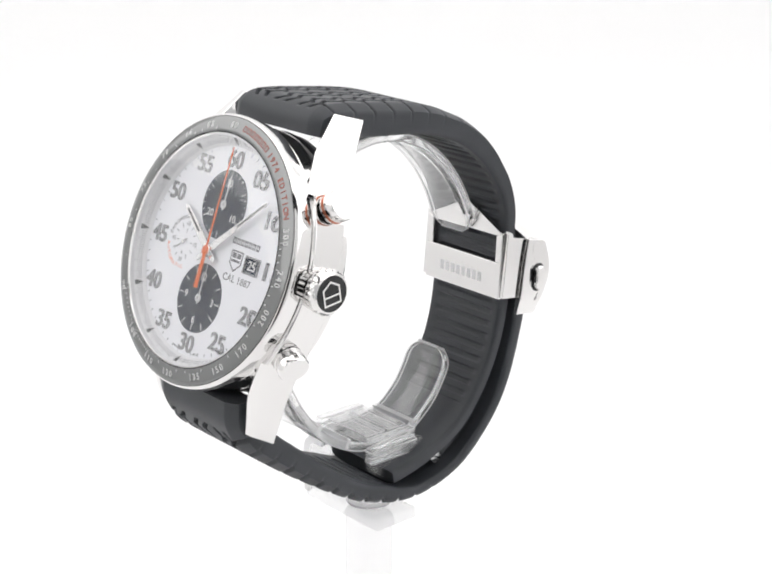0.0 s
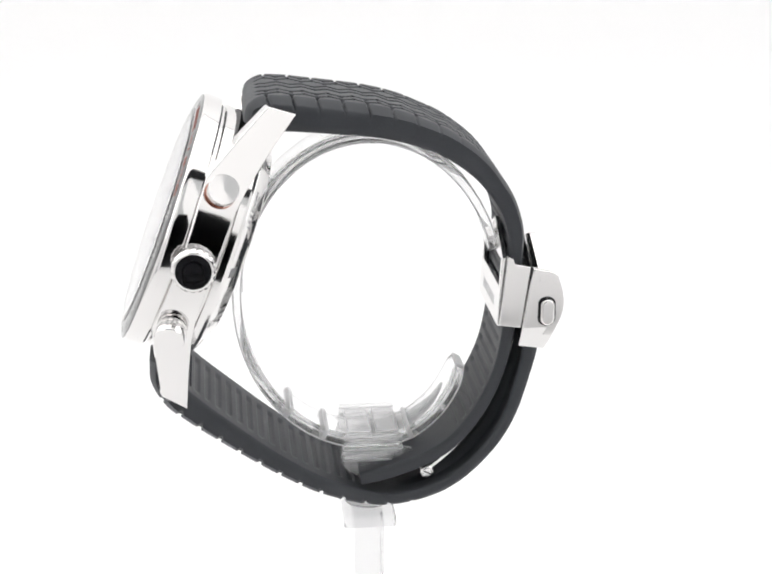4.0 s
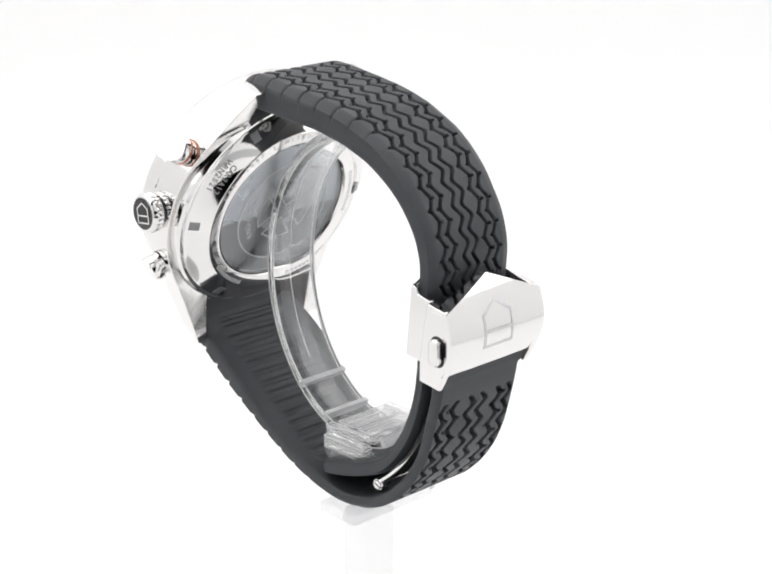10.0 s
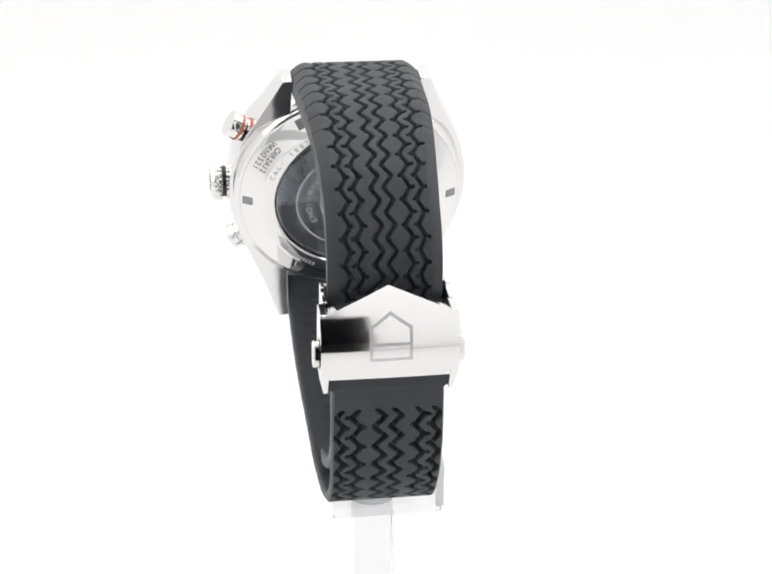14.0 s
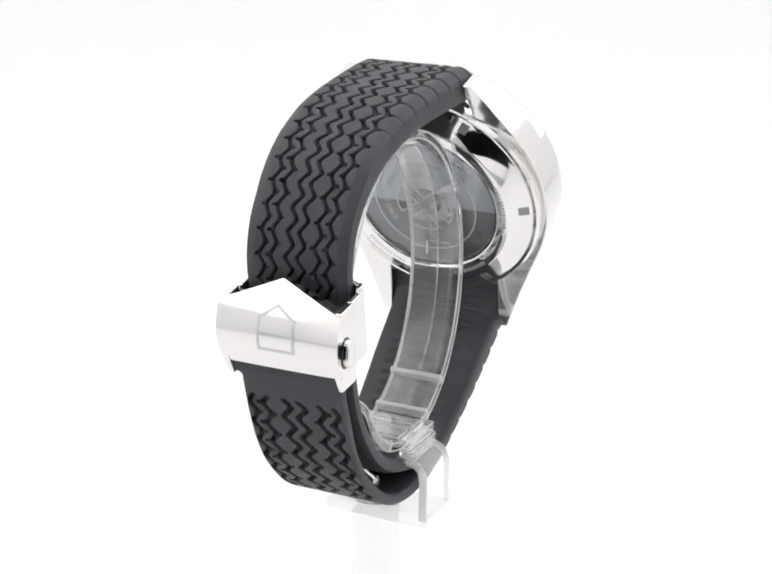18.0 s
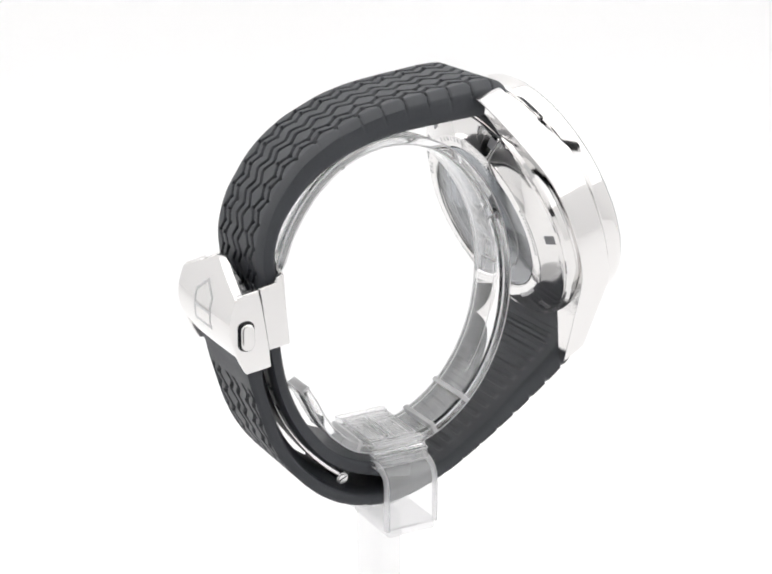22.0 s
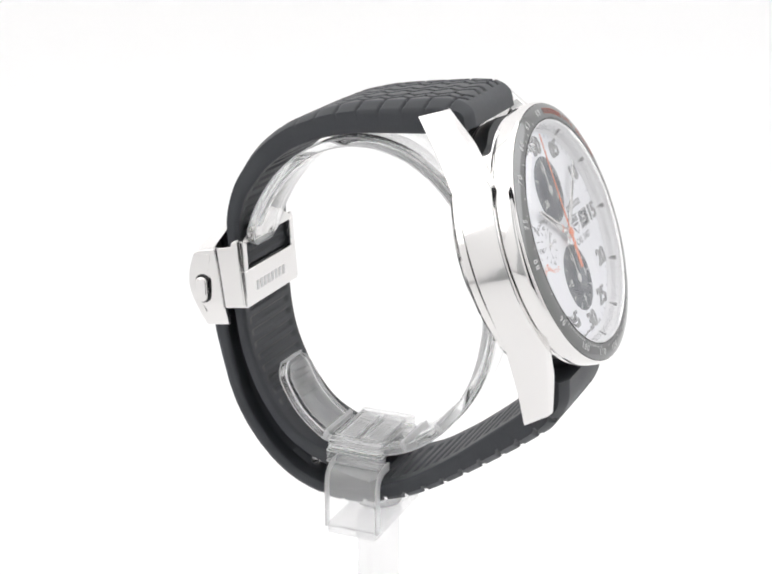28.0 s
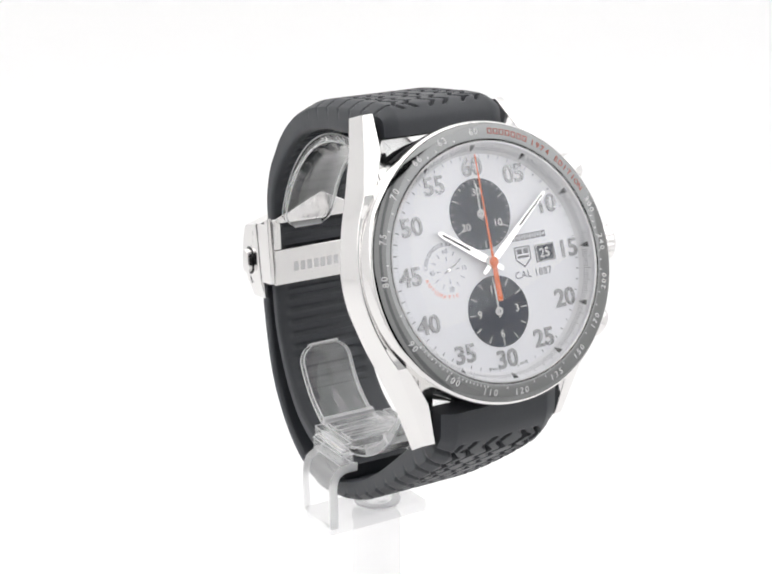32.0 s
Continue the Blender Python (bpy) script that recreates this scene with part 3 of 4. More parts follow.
def tread(s, x, lo, hi, hand, phase):
    """Depth of the tyre tread's grooves at s along and x across the strap."""
    q = (s + phase) / PERIOD
    width = 0.26 if hand > 0 else 0.29
    d = np.full(np.broadcast(s, x).shape, 9.0)
    for mid in (-1.1, 1.1):
        d = np.minimum(d, np.abs(x - mid - hand * 0.70 * tri(q)) * 0.80)
    for sign in (-1, 1):
        y = sign * x
        for mid, amp, out in ((4.15, 0.55, 0.7), (6.3, 0.5, np.interp(s, (28.0, 42.0), (2.4, 0.6)) if hand > 0 else 1.2)):
            d = np.minimum(d, np.abs(y - mid - amp * tri(q)) * 0.86)
            # short spurs at each turn
            for ph, way, spur in ((0.0, -1, 0.48), (0.5, 1, out)):
                fs = ((q + ph + 0.5) % 1.0 - 0.5) * PERIOD
                a = (y - mid) * way
                d = np.minimum(d, np.hypot(fs, np.maximum(np.maximum(amp - a, a - amp - spur), 0)) * 1.2)
    depth = np.clip(1.75 - 1.25 * d / width, 0, 1)
    depth = depth * depth * (3 - 2 * depth)
    edge = np.clip((s - lo) / 0.5, 0, 1) * np.clip((hi - s) / 0.5, 0, 1)
    return (0.85 if hand > 0 else 1.1) * depth * edge


def strap(name, outer, side, treads, ribs, flat, phase, fall, label):
    """outer: rows of y, z on the tread's face, thickness, half width, centre. side: 1 if the wearer's side lies to the right of the way. phase: where the tread's waves begin. fall: how far the shoulders fall at 0, 20, 35 and 50 mm along."""
    c = curve_through(outer, 0.17)
    p, th, hw, cx = c[:, :2], c[:, 2], c[:, 3], c[:, 4]
    t = np.gradient(p, axis=0)
    t /= np.linalg.norm(t, axis=1)[:, None]
    nrm = np.stack([t[:, 1], -t[:, 0]], 1) * side
    s = np.concatenate([[0], np.cumsum(np.linalg.norm(np.diff(p, axis=0), axis=1))])
    n = len(s)
    cols = np.linspace(-1, 1, 101)
    S = s[:, None]
    fade = np.clip((S - treads[0] + 1.0) / 2.0, 0, 1)
    reach = np.interp(S, (20.0, 60.0), flat)
    tw = reach * hw[:, None]
    X, D = [], []
    # face
    x = cols[None, :] * tw
    X.append(x)
    D.append(tread(S, x * 7.15 / ((0.74 if side > 0 else reach) * hw[:, None]), *treads, side, phase) + 0.0 * x)
    drop = np.interp(S, (0.0, 20.0, 35.0, 50.0), fall) * (1 - 0.2 * (1 - fade))
    for k in (0.08, 0.25, 0.45, 0.65, 0.85, 1.0):
        fs = ((S + phase) / PERIOD + 0.5 + 0.5 - 0.5 * k * k * side / PERIOD) % 1.0 - 0.5 + 0.0 * tw
        slot = (np.interp(S, (22.0, 40.0), (1.0, 0.0)) if side > 0 else 1.0) * np.clip(1.4 - np.abs(fs * PERIOD) / (0.16 if side > 0 else 0.36), 0, 1) * np.clip((0.95 - reach) / 0.07, 0, 1) * np.clip((S - treads[0]) / 0.4, 0, 1) * np.clip((treads[1] - S) / 0.4, 0, 1)
        X.append(tw + (hw[:, None] - tw) * k - 0.28 * slot * (k > 0.5))
        D.append(drop * k ** (1.5 if side > 0 else 1.15) + (0.45 if side > 0 else 0.8) * slot * (1.0 - 0.45 * k))
    X.append(hw[:, None] + 0.0)
    D.append(np.maximum(drop + 0.15, 0.40 * th[:, None]))
    X.append(hw[:, None] + 0.05)
    D.append(0.7 * th[:, None])
    X.append(hw[:, None] + 0.0)
    D.append(th[:, None] - 0.35)
    X.append(hw[:, None] - 0.3)
    D.append(th[:, None] - 0.03)
    right_x, right_d = X[1:], D[1:]
    inner = np.linspace(1, -1, 31)[None, :] * (hw[:, None] - 0.6)
    fs = (S / 2.25 + 0.5) % 1.0 - 0.5
    rib = np.clip(2.6 - np.abs(fs * 2.25) / 0.24, 0, 1) * np.clip((hw[:, None] - (1.9 if side > 0 else 3.0) - np.abs(inner)) / 0.3, 0, 1)
    rib = rib * np.clip((S - ribs[0]) / 0.3, 0, 1) * np.clip((ribs[1] - S) / 0.3, 0, 1)
    X.append(inner)
    swell = 0.0 if side > 0 else np.interp(S, (52.0, 60.0), (0.0, 1.25)) * np.clip((5.4 - np.abs(inner)) / 0.8, 0, 1)
    D.append(th[:, None] - 0.34 * rib + swell)
    for a, b in zip(reversed(right_x), reversed(right_d)):
        X.append(-a)
        D.append(b)
    X = np.concatenate([np.broadcast_to(a, (n, a.shape[1])) for a in X], 1)
    D = np.concatenate([np.broadcast_to(a, (n, a.shape[1])) for a in D], 1)
    m = X.shape[1]
    V = np.stack([X + cx[:, None], p[:, :1] + nrm[:, :1] * D, p[:, 1:] + nrm[:, 1:] * D], 2).reshape(-1, 3)
    k = np.arange(m)
    quads = np.stack([k, (k + 1) % m, (k + 1) % m + m, k + m], 1)
    F = (quads[None] + (np.arange(n - 1) * m)[:, None, None]).reshape(-1, 4)
    faces = [tuple(q) for q in F.tolist()] + [tuple(range(m)), tuple(range((n - 1) * m, n * m))]
    return solid(name, V, faces, RUBBER, watch, label, sharp=50)


UPPER = [(-20.3, -53.2, 3.7, 10.2, 0.8), (-19.6, -50.7, 4.7, 10.2, 0.8), (-17.6, -49.45, 5.2, 10.25, 0.8), (-14.3, -49.4, 5.2, 10.25, 0.8), (-9.9, -49.9, 5.0, 10.2, 0.9), (-4.0, -50.65, 4.8, 10.0, 1.0),
         (0.0, -51.3, 4.65, 9.8, 1.05), (4.8, -52.6, 4.4, 9.6, 1.1), (8.0, -53.95, 4.1, 9.4, 1.15), (10.75, -55.2, 4.0, 9.2, 1.2), (13.6, -57.0, 3.85, 9.0, 1.25), (16.2, -59.1, 3.7, 8.8, 1.3),
         (18.2, -61.3, 3.45, 8.7, 1.3), (19.8, -63.6, 3.2, 8.6, 1.3), (21.3, -66.1, 3.0, 8.6, 1.3), (22.3, -68.6, 2.8, 8.6, 1.3), (23.1, -72.2, 2.7, 8.6, 1.3), (22.9, -77.0, 2.5, 8.6, 1.3), (22.4, -83.0, 2.4, 8.5, 1.3),
         (22.1, -88.2, 2.3, 8.4, 1.2), (20.6, -95.7, 2.2, 8.3, 1.0), (17.6, -102.6, 2.3, 8.2, 0.8), (12.9, -108.6, 2.4, 8.2, 0.6), (8.8, -111.3, 2.5, 8.2, 0.5),
         (3.0, -113.5, 2.6, 8.2, 0.5), (-1.0, -114.5, 2.6, 8.1, 0.5), (-2.6, -114.8, 2.5, 8.0, 0.5)]
LOWER = [(-36.0, -90.9, 4.2, 10.2, 0.7), (-35.9, -94.8, 4.8, 10.2, 0.7), (-33.7, -98.9, 4.9, 10.25, 0.7), (-31.4, -101.0, 4.7, 10.2, 0.7), (-25.5, -105.5, 4.3, 10.0, 0.7), (-19.6, -109.6, 3.7, 9.7, 0.6),
         (-15.1, -112.5, 3.4, 9.4, 0.55), (-10.8, -114.9, 3.2, 9.2, 0.5), (-7.3, -116.3, 3.1, 9.1, 0.5), (-2.5, -117.7, 2.6, 8.9, 0.45), (2.2, -118.1, 2.1, 8.8, 0.4), (8.0, -117.0, 1.9, 8.7, 0.4),
         (12.7, -114.7, 1.9, 8.65, 0.5), (16.7, -111.3, 1.9, 8.6, 0.6), (20.3, -106.7, 1.9, 8.6, 0.8), (22.5, -102.2, 2.0, 8.6, 0.95), (24.0, -97.3, 2.1, 8.6, 1.1), (25.3, -92.4, 2.3, 8.5, 1.2), (25.6, -90.8, 2.6, 8.6, 1.25), (25.75, -90.2, 2.7, 9.3, 1.35), (26.0, -87.5, 2.3, 9.3, 1.4)]
strap("upper_strap", UPPER, 1, (4.2, 84.0), (20.0, 92.0), (0.80, 0.80), -0.06, (1.25, 1.2, 0.75, 0.55), "black rubber strap half with tyre tread")
strap("lower_strap", LOWER, -1, (5.6, 85.9), (5.0, 46.0), (0.78, 0.965), 2.26, (1.25, 1.2, 1.0, 0.6), "black rubber strap half with tyre tread")


# ---- the folding clasp ----
CLASP_X = 1.4


def cover_y(z):
    """How far out the cover stands at a height."""
    return float(np.interp(z, (-90.0, -88.2, -87.0, -86.0, -84.9, -84.0, -83.4, -82.2, -81.0, -79.3, -77.5, -76.0, -74.2), (26.1, 27.3, 28.05, 28.55, 28.95, 29.15, 29.22, 29.2, 29.02, 28.5, 27.8, 27.15, 26.2)))


def build_clasp():
    zs = [-88.2, -87.0, -86.0, -84.9, -84.0, -83.4, -82.2, -81.0, -80.2, -79.3, -78.3, -77.5, -76.7, -76.0, -75.1, -74.5, -74.2]
    cols = np.array([-1, -0.99, -0.975, -0.96, -0.945, -0.7, -0.45, -0.2, 0, 0.2, 0.45, 0.7, 0.945, 0.96, 0.975, 0.99, 1])
    v, f = [], []
    for layer in (0, 1):
        for z in zs:
            depth = layer * max(0.9, float(np.interp(z, (-88.2, -84.0, -80.5), (1.2, 1.8, cover_y(-80.5) - 25.3))) if z < -80.5 else cover_y(z) - 25.3)
            w = 10.3 if z <= -78.3 else max(0.05, 10.3 * (z + 74.15) / (-78.3 + 74.15))
            for q in cols:
                v.append((CLASP_X + q * w, cover_y(z) - depth - 0.15 * abs(q * w / 10.3) ** 2, z))
    n, m = len(cols), len(zs)
    for layer in (0, n * m):
        for i in range(m - 1):
            for k in range(n - 1):
                a = layer + i * n + k
                f.append((a, a + 1, a + n + 1, a + n))
    rim = [k for k in range(n)] + [i * n + n - 1 for i in range(1, m)] + [(m - 1) * n + k for k in range(n - 2, -1, -1)] + [i * n for i in range(m - 2, 0, -1)]
    for a, b in zip(rim, rim[1:] + rim[:1]):
        f.append((a, b, b + n * m, a + n * m))
    clasp = solid("clasp", v, f, STEEL, watch, "polished steel folding clasp with a pointed cover", sharp=30, bevel=0.15)
    emblem = []
    for k, bar in enumerate(shield_bars(2.95, -84.7, -79.9, -77.9, 0.46)):
        b = np.array(bar)
        quad = []
        for i in range(9):
            a0 = b[0] + (b[1] - b[0]) * i / 8
            a1 = b[3] + (b[2] - b[3]) * i / 8
            quad.append((a0, a1))
        vv, ff = [], []
        for lift in (0.02 + 0.003 * k, -0.2):
            for a0, a1 in quad:
                for a in (a0, a1):
                    vv.append((CLASP_X + a[0], cover_y(a[1]) + lift, a[1]))
        for i in range(8):
            ff += [(2 * i, 2 * i + 1, 2 * i + 3, 2 * i + 2), (18 + 2 * i, 18 + 2 * i + 1, 18 + 2 * i + 3, 18 + 2 * i + 2)]
        emblem.append((np.array(vv), ff))
    solid("emblem", *join(*emblem), FROSTEEL, clasp, "etched shield outline")
    for sx in (1, -1):
        # the outer side is flat above and turned in below
        side = [(24.2, -77.2), (27.6, -77.9), (28.3, -80.3), (28.5, -83.4), (28.05, -86.9), (27.2, -88.9), (26.2, -90.7), (22.1, -90.1), (22.6, -86.9), (23.6, -80.0)]
        n = len(side)
        vv = [(CLASP_X + sx * 9.0, y, z) for y, z in side] + [(CLASP_X + sx * (10.28 + 0.15 * min(0.0, z + 86.9)), y, z) for y, z in side]
        pf = [tuple(range(n)), tuple(n + i for i in (8, 9, 0, 1, 2, 3, 4)), tuple(n + i for i in (4, 5, 6, 7, 8))] + [(i, (i + 1) % n, n + (i + 1) % n, n + i) for i in range(n)]
        cheek = solid("cheek", vv, pf, STEEL, clasp, "polished steel side of the clasp", sharp=8, bevel=0.16)
        bez = []
        for a in range(0, 360, 15):
            ca, sa = math.cos(radians(a)), math.sin(radians(a))
            bez.append((26.4 + 1.12 * ca, -84.2 + 1.12 * sa + (1.0 if sa > 0.01 else -1.0)))
        # no recess is cut: a black oval stands for the shade round the button
        for nm, k, lo, hi, mat, bev in (("button_gap_shade", 1.28, 10.1, 10.31, BLACK, 0), ("push_button", 1.0, 10.1, 11.3, STEEL, 0.3)):
            pts = [(26.4 + (y - 26.4) * k, -84.2 + (z + 84.2) * (1 + (k - 1) * 0.55)) for y, z in bez]
            pv, pf = prism(pts, lo, hi)
            vv = np.stack([CLASP_X + sx * pv[:, 2], pv[:, 0], pv[:, 1]], 1)
            solid(nm, vv, pf, mat, cheek, "oval steel release button" if nm == "push_button" else "", bevel=bev)
    # inner frame: a pointed plate with a slot, and its two side walls
    c = 1.1
    y0, y1 = 18.8, 19.6
    plate = []
    for poly in ([(-9.0, -87.0), (9.0, -87.0), (9.0, -80.8), (-9.0, -80.8)], [(-9.0, -80.8), (-7.6, -80.8), (-7.6, -76.3), (-9.0, -75.8)], [(7.6, -80.8), (9.0, -80.8), (9.0, -75.8), (7.6, -76.3)],
                 [(-9.0, -75.8), (-7.6, -76.3), (7.6, -76.3), (9.0, -75.8), (0.0, -71.4)]):
        pv, pf = prism(poly, y0, y1)
        tilt = np.interp(pv[:, 1], (-87.0, -71.4), (0.0, 0.9))
        plate.append((np.stack([c + pv[:, 0], pv[:, 2] + tilt, pv[:, 1]], 1), pf))
    inner = solid("buckle_plate", *join(*plate), STEEL, watch, "polished steel buckle plate with a slot", bevel=0.12)
    for sx in (1, -1):
        pv, pf = prism([(19.0, -86.7), (22.5, -87.2), (23.9, -77.2), (21.3, -76.6), (21.1, -75.8), (20.1, -75.3)], 9.0, 9.8)
        solid("buckle_side", np.stack([c + sx * pv[:, 2], pv[:, 0], pv[:, 1]], 1), pf, STEEL, inner, bevel=0.12)
    for i in range(8):
        pv, pf = box(4.6 - 1.3 * i - 0.85, 4.6 - 1.3 * i, -84.9, -83.3, 0, 0.02)
        h = np.interp(pv[:, 1], (-87.0, -71.4), (0.0, 0.9))
        solid("name_bar", np.stack([c + pv[:, 0], y0 + h - 0.01 - pv[:, 2], pv[:, 1]], 1), pf, FROSTEEL, inner, "engraved bar of a name")
    # folding blade, rolled into an eye round its screws
    line = curve_through([(22.35, -88.5), (22.2, -91.0), (20.95, -96.0), (18.6, -101.8), (14.6, -107.6), (11.4, -110.9), (9.0, -112.9)], 0.8)[::-1]
    mid = 0.95
    blade = solid("folding_blade", *ribbon(line, 11.4, 0.75, mid, 0.15), STEEL, watch, "thin curved polished steel blade of the clasp")
    v, f = lathe([(1.12, -5.7), (1.12, 5.7), (0.95, 5.82), (0.01, 5.82), (0.01, -5.82), (0.95, -5.82)], 36)
    eye = solid("blade_eye", np.stack([mid + v[:, 2], 8.3 + v[:, 0], -113.4 + v[:, 1]], 1), f, STEEL, blade)
    for sx in (1, -1):
        v, f = lathe([(0.78, 5.6), (0.78, 5.9), (0.7, 5.96), (0.01, 5.96), (0.01, 5.6)], 32)
        screw = solid("screw", np.stack([mid + sx * v[:, 2], 8.3 + v[:, 0], -113.4 + v[:, 1]], 1), f, SATIN, eye)
        # a black bar on the head stands for the shade in its slot
        v, f = box(-0.66, 0.66, -0.1, 0.1, 5.93, 5.975)
        v = turned(v, 25)
        solid("screw_slot_shade", np.stack([mid + sx * v[:, 2], 8.3 + v[:, 0], -113.4 + v[:, 1]], 1), f, BLACK, eye)


build_clasp()


# ---- the clear stand ----
def build_stand():
    # the cuff runs from beside the clasp over the top, down the front and under to the other side
    CX, CY, CZ, RY, RZ = -1.4, -0.9, -83.6, 21.9, 26.6
    turns = np.arange(15.0, 326.0)
    tuck = np.interp(turns, (290.0, 305.0, 325.0), (0.0, 0.8, 2.5))
    line = np.stack([CY + (RY - tuck) * np.cos(np.radians(turns)), CZ + (RZ - tuck) * np.sin(np.radians(turns))], 1)
    run = np.concatenate([[0], np.cumsum(np.linalg.norm(np.diff(line, axis=0), axis=1))])
    near = np.minimum(run, run[-1] - run)
    wide = 9.4 - 2 * np.where(near < 3.0, 3.2 - np.sqrt(np.maximum(3.2 ** 2 - (3.0 - near) ** 2, 0.0)), 0.0)
    thick = 1.5
    cuff = solid("cuff", *ribbon(line, wide - 0.06, thick, CX, 0.35), ACRYLIC, stand, "open clear acrylic cuff", sharp=50)
    cuff.visible_shadow = False

    # pale strips on its corners, outer and inner, imitate light gathered in the edges
    way = np.gradient(line, axis=0)
    way /= np.linalg.norm(way, axis=1)[:, None]
    inside = line + np.stack([-way[:, 1], way[:, 0]], 1) * (thick - 0.26)
    for sx in (1, -1):
        for corner in (line, inside):
            v, f = ribbon(corner, 0.26, 0.26, 0.0, 0.08)
            v[:, 0] += CX + sx * np.repeat(wide / 2 - 0.13, 8)
            solid("cuff_edge_glint", v, f, EDGE, cuff, sharp=50).visible_shadow = False
    # pale bars across both ends imitate the same bright edge
    for k in (0, len(line) - 1):
        y, z = line[k]
        v, f = box(CX - wide[k] / 2, CX + wide[k] / 2, -0.2, 0.2, -thick - 0.02, 0.02)
        n = np.array([(y - CY) / RY ** 2, (z - CZ) / RZ ** 2])
        n = n / np.linalg.norm(n)
        t = np.array([-n[1], n[0]])
        p2 = np.array([y, z]) + v[:, 1:2] * t + v[:, 2:] * n
        solid("cuff_edge_glint", np.stack([v[:, 0], p2[:, 0], p2[:, 1]], 1), f, EDGE, cuff).visible_shadow = False
    # raised joints where the sleeve of the clip begins and ends
    for k in (230, 249, 289):
        j = k - 15
        v, f = ribbon(line[j - 1:j + 2], 9.7, thick + 0.5, CX, 0.2)
        solid("cuff_joint", v, f, EDGE, cuff, "raised joint across the cuff").visible_shadow = False

    # thin mould line down the middle of the front, and a small angled mark
    mid = line[85:206] + np.array([0.06, 0.0])
    solid("mould_line", *ribbon(mid, 0.16, 0.12, CX, 0.03), FROSTED, cuff, sharp=50).visible_shadow = False

    mark = join(box(-4.1, 0.2, -21.35, -20.9, -81.1, -80.85), box(-0.05, 0.2, -21.35, -20.9, -83.2, -81.1), box(-0.75, -0.5, -21.35, -20.9, -80.2, -77.8))
    solid("angled_mark", *mark, FROSTED, cuff, "small angled moulding mark").visible_shadow = False

    def piece(name, shape, bevel=0.35, label="", mat=None):
        ob = solid(name, *shape, mat or ACRYLIC, stand, label, bevel=bevel)
        ob.visible_shadow = False
        return ob

    def framed(name, x0, x1, y0, y1, z0, z1, bevel):
        """A clear block with frosted bars laid on its edges to imitate caught light."""
        ob = piece(name, box(x0, x1, y0, y1, z0, z1), bevel, "", MOULDED)
        e, i = 0.17, bevel * 0.55
        bars = []
        for z in (z0 + i * 0.4, z1 - i * 0.4):
            for y in (y0 + i * 0.4, y1 - i * 0.4):
                bars.append(box(x0 + i, x1 - i, y - e / 2, y + e / 2, z - e / 2, z + e / 2))
            for x in (x0 + i * 0.4, x1 - i * 0.4):
                bars.append(box(x - e / 2, x + e / 2, y0 + i, y1 - i, z - e / 2, z + e / 2))
        solid("edge_glint", *join(*bars), FROSTED, ob).visible_shadow = False
        return ob

    # clip: two leaves over the cuff, with ridges on both sides
    for y0, y1 in ((-4.6, -0.5), (0.1, 4.0)):
        framed("clip_leaf", CX - 5.2, CX + 5.2, y0, y1, -108.7, -107.0, 0.4)
    for sx, x in ((-1, CX - 6.6), (1, CX + 6.6)):
        framed("clip_ridge", x - 0.9, x + 0.9, -5.2, 4.2, -108.8, -107.1, 0.4)
        framed("clip_ridge", x - 1.2, x + 1.2, -5.5, 4.4, -111.1, -109.0, 0.5)
    # half-round flap on the crown side
    flap = [(-5.8, -109.2), (5.9, -109.2)] + [(0.05 + 5.85 * math.cos(radians(a)), -111.0 + 3.6 * math.sin(radians(a))) for a in range(0, -181, -15)]
    v, f = prism(flap, 0.0, 1.3)
    piece("flap", (np.stack([CX + 7.4 - v[:, 2], v[:, 0], v[:, 1]], 1), f), 0.3, "half-round clear flap", MOULDED)
    # bridge under the cuff, strap of acrylic down the outside of the rubber strap, and the foot plate
    arm = curve_through([(CX - 5.0, -110.6), (CX - 7.6, -110.7), (-10.9, -111.9), (-11.5, -113.8), (-11.5, -118.0), (-11.5, -121.5)], 0.7)
    p = np.asarray(arm)
    t = np.gradient(p, axis=0)
    t /= np.linalg.norm(t, axis=1)[:, None]
    nn = np.stack([-t[:, 1], t[:, 0]], 1)
    v, f = [], []
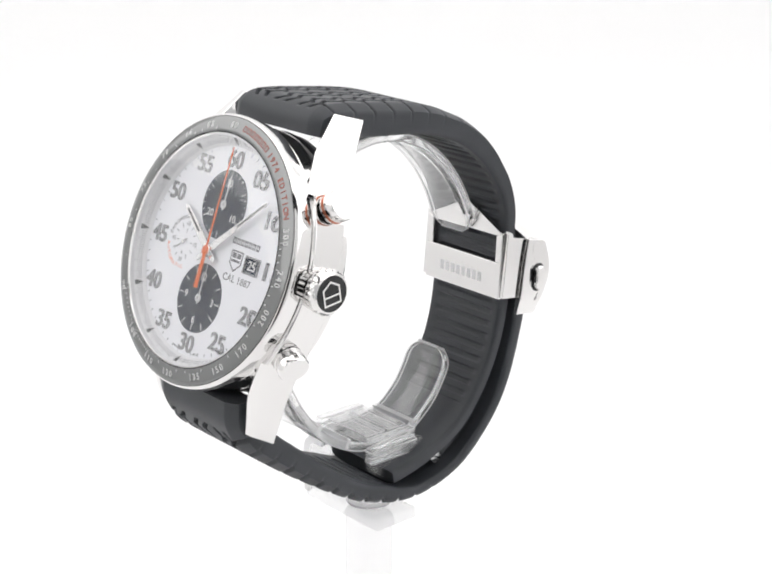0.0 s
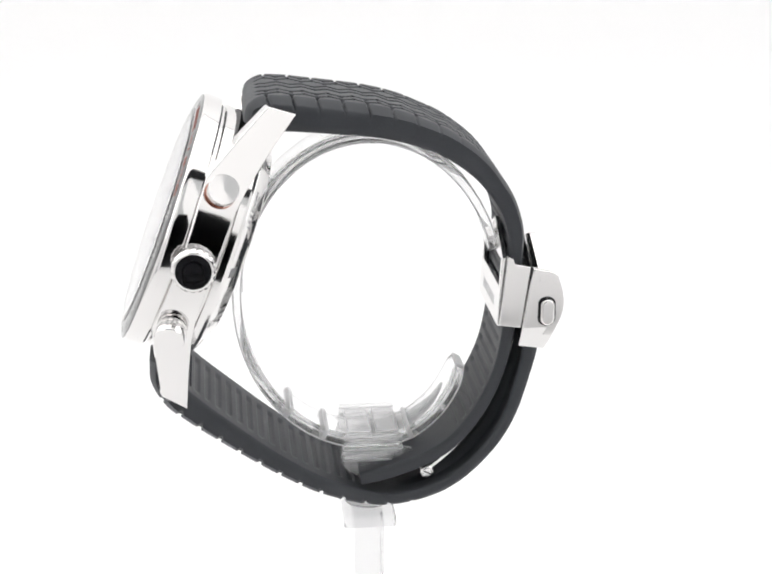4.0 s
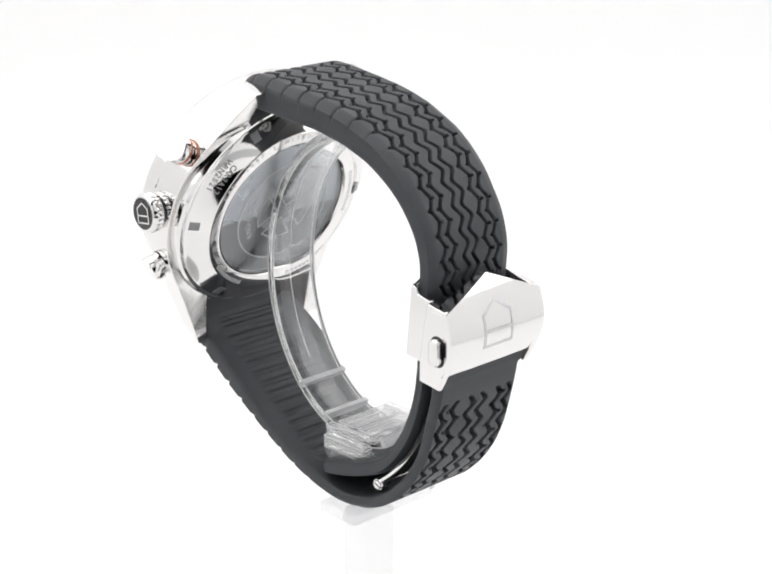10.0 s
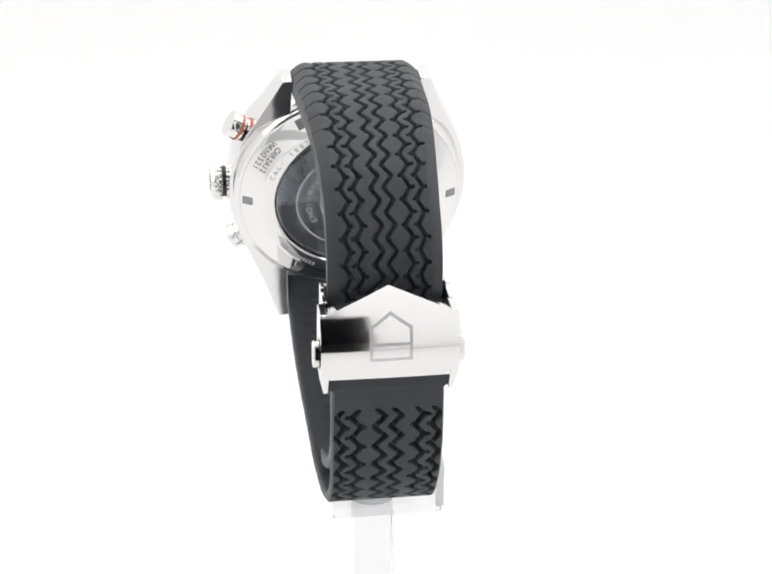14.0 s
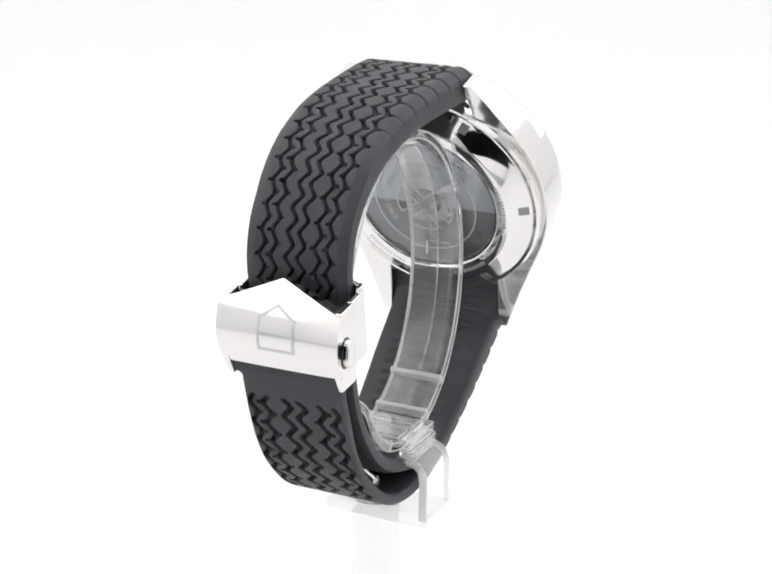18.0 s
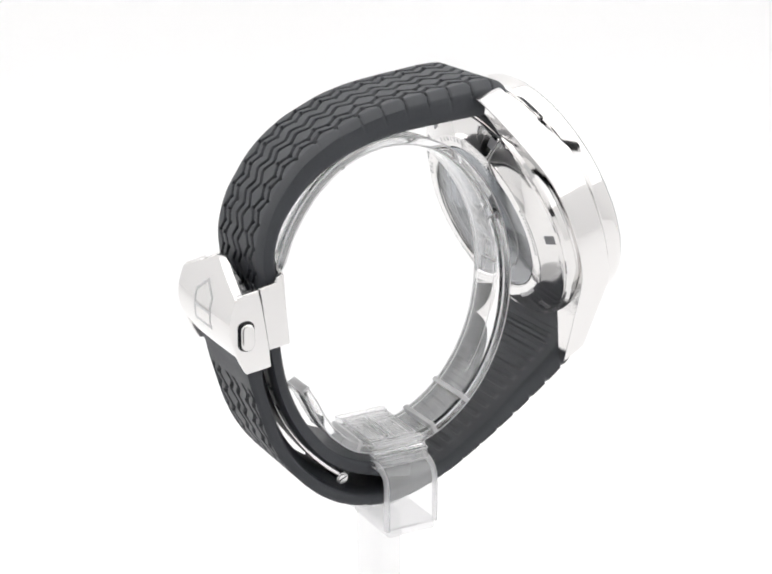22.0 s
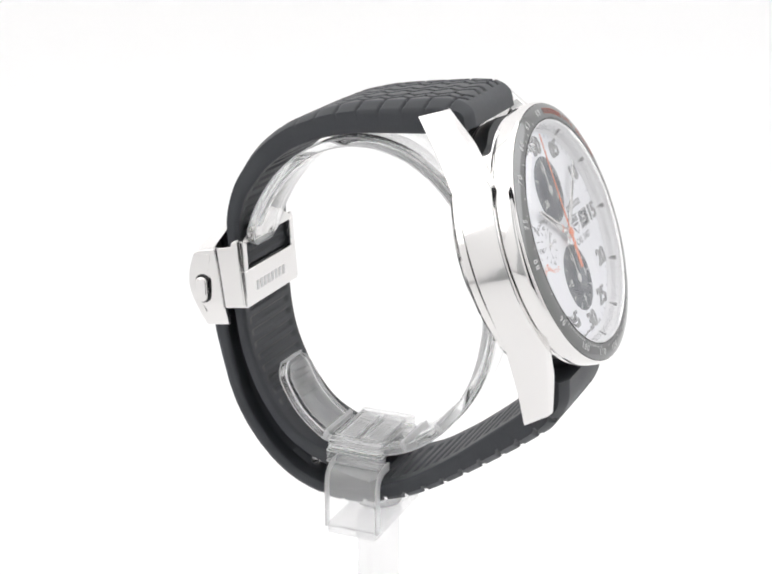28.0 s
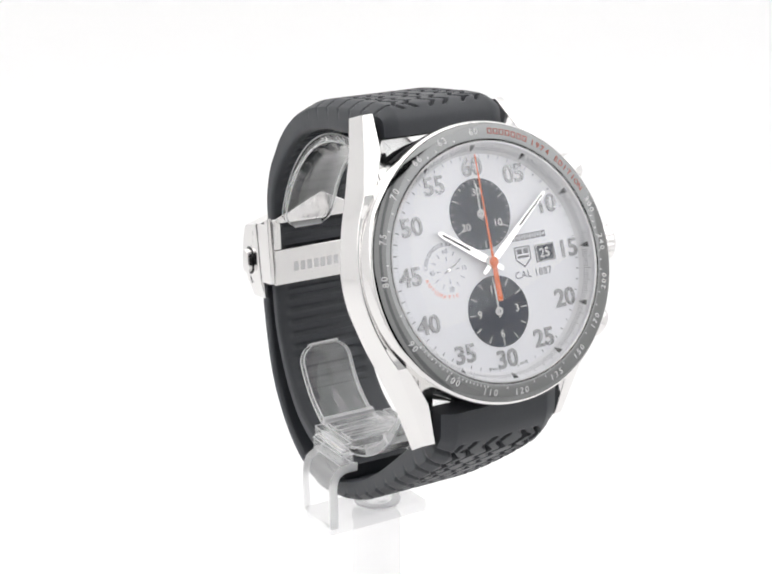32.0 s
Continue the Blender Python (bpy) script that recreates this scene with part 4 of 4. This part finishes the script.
    for i in range(len(p)):
        for y, h in ((-5.6, 0.0), (3.3, 0.0), (3.3, 1.3), (-5.6, 1.3)):
            v.append((p[i][0] + nn[i][0] * h, y, p[i][1] + nn[i][1] * h))
        if i:
            for k in range(4):
                f.append((4 * i - 4 + k, 4 * i - 4 + (k + 1) % 4, 4 * i + (k + 1) % 4, 4 * i + k))
    f += [(0, 1, 2, 3), tuple(range(4 * len(p) - 4, 4 * len(p)))]
    piece("arm", (np.array(v), f), 0.25, "bent clear arm outside the strap", MOULDED)
    # frosted strips down both sides of the arm imitate its bright edges
    for y in (-5.65, 3.35):
        v, f = [], []
        for i in range(len(p)):
            for yy, h in ((-0.16, -0.04), (0.16, -0.04), (0.16, 1.34), (-0.16, 1.34)):
                v.append((p[i][0] + nn[i][0] * h, y + yy, p[i][1] + nn[i][1] * h))
            if i:
                for k in range(4):
                    f.append((4 * i - 4 + k, 4 * i - 4 + (k + 1) % 4, 4 * i + (k + 1) % 4, 4 * i + k))
        f += [(0, 1, 2, 3), tuple(range(4 * len(p) - 4, 4 * len(p)))]
        piece("arm_edge_glint", (np.array(v), f), 0.0, "", FROSTED)
    piece("foot_plate", box(-11.3, 7.3, -5.5, 3.2, -122.8, -120.8), 0.4, "clear foot plate", MILKY)
    v, f = lathe([(3.9, -120.76), (3.9, -120.4), (3.3, -120.25), (2.6, -120.4), (2.6, -120.76)], 48)
    piece("ring_pad", (v + np.array([0.2, -1.0, 0]), f), 0.0, "round clear pad", FROSTED)
    piece("post", box(-3.5, 3.5, -3.5, 1.5, -169.0, -122.86), 0.5, "flat clear post", MILKY)
    base = [(26 * math.cos(radians(a)), 26 * math.sin(radians(a)) - 1.0) for a in range(0, 360, 6)]
    piece("base", prism(base, -170.0, -167.0), 0.4, "round clear base", MILKY)


build_stand()


# ---- what moves: the turntable carries watch and stand round; the pointers run ----
def motions():
    rows = [(float(t), pose(0, 0, 0.170, 0, 0, -49.53 - 8.738 * t)) for t in range(33)]
    walk(watch, rows)
    walk(stand, rows)
    walk(small, [(float(t), pin_pose(-7.1, 0, 232 + 6 * t)) for t in range(0, 33, 4)])
    walk(minute, [(float(t), pin_pose(0, 0, 48.6 + 0.1 * t)) for t in range(0, 33, 16)])
    walk(hour, [(float(t), pin_pose(0, 0, 304.0 + t / 120)) for t in range(0, 33, 16)])


motions()
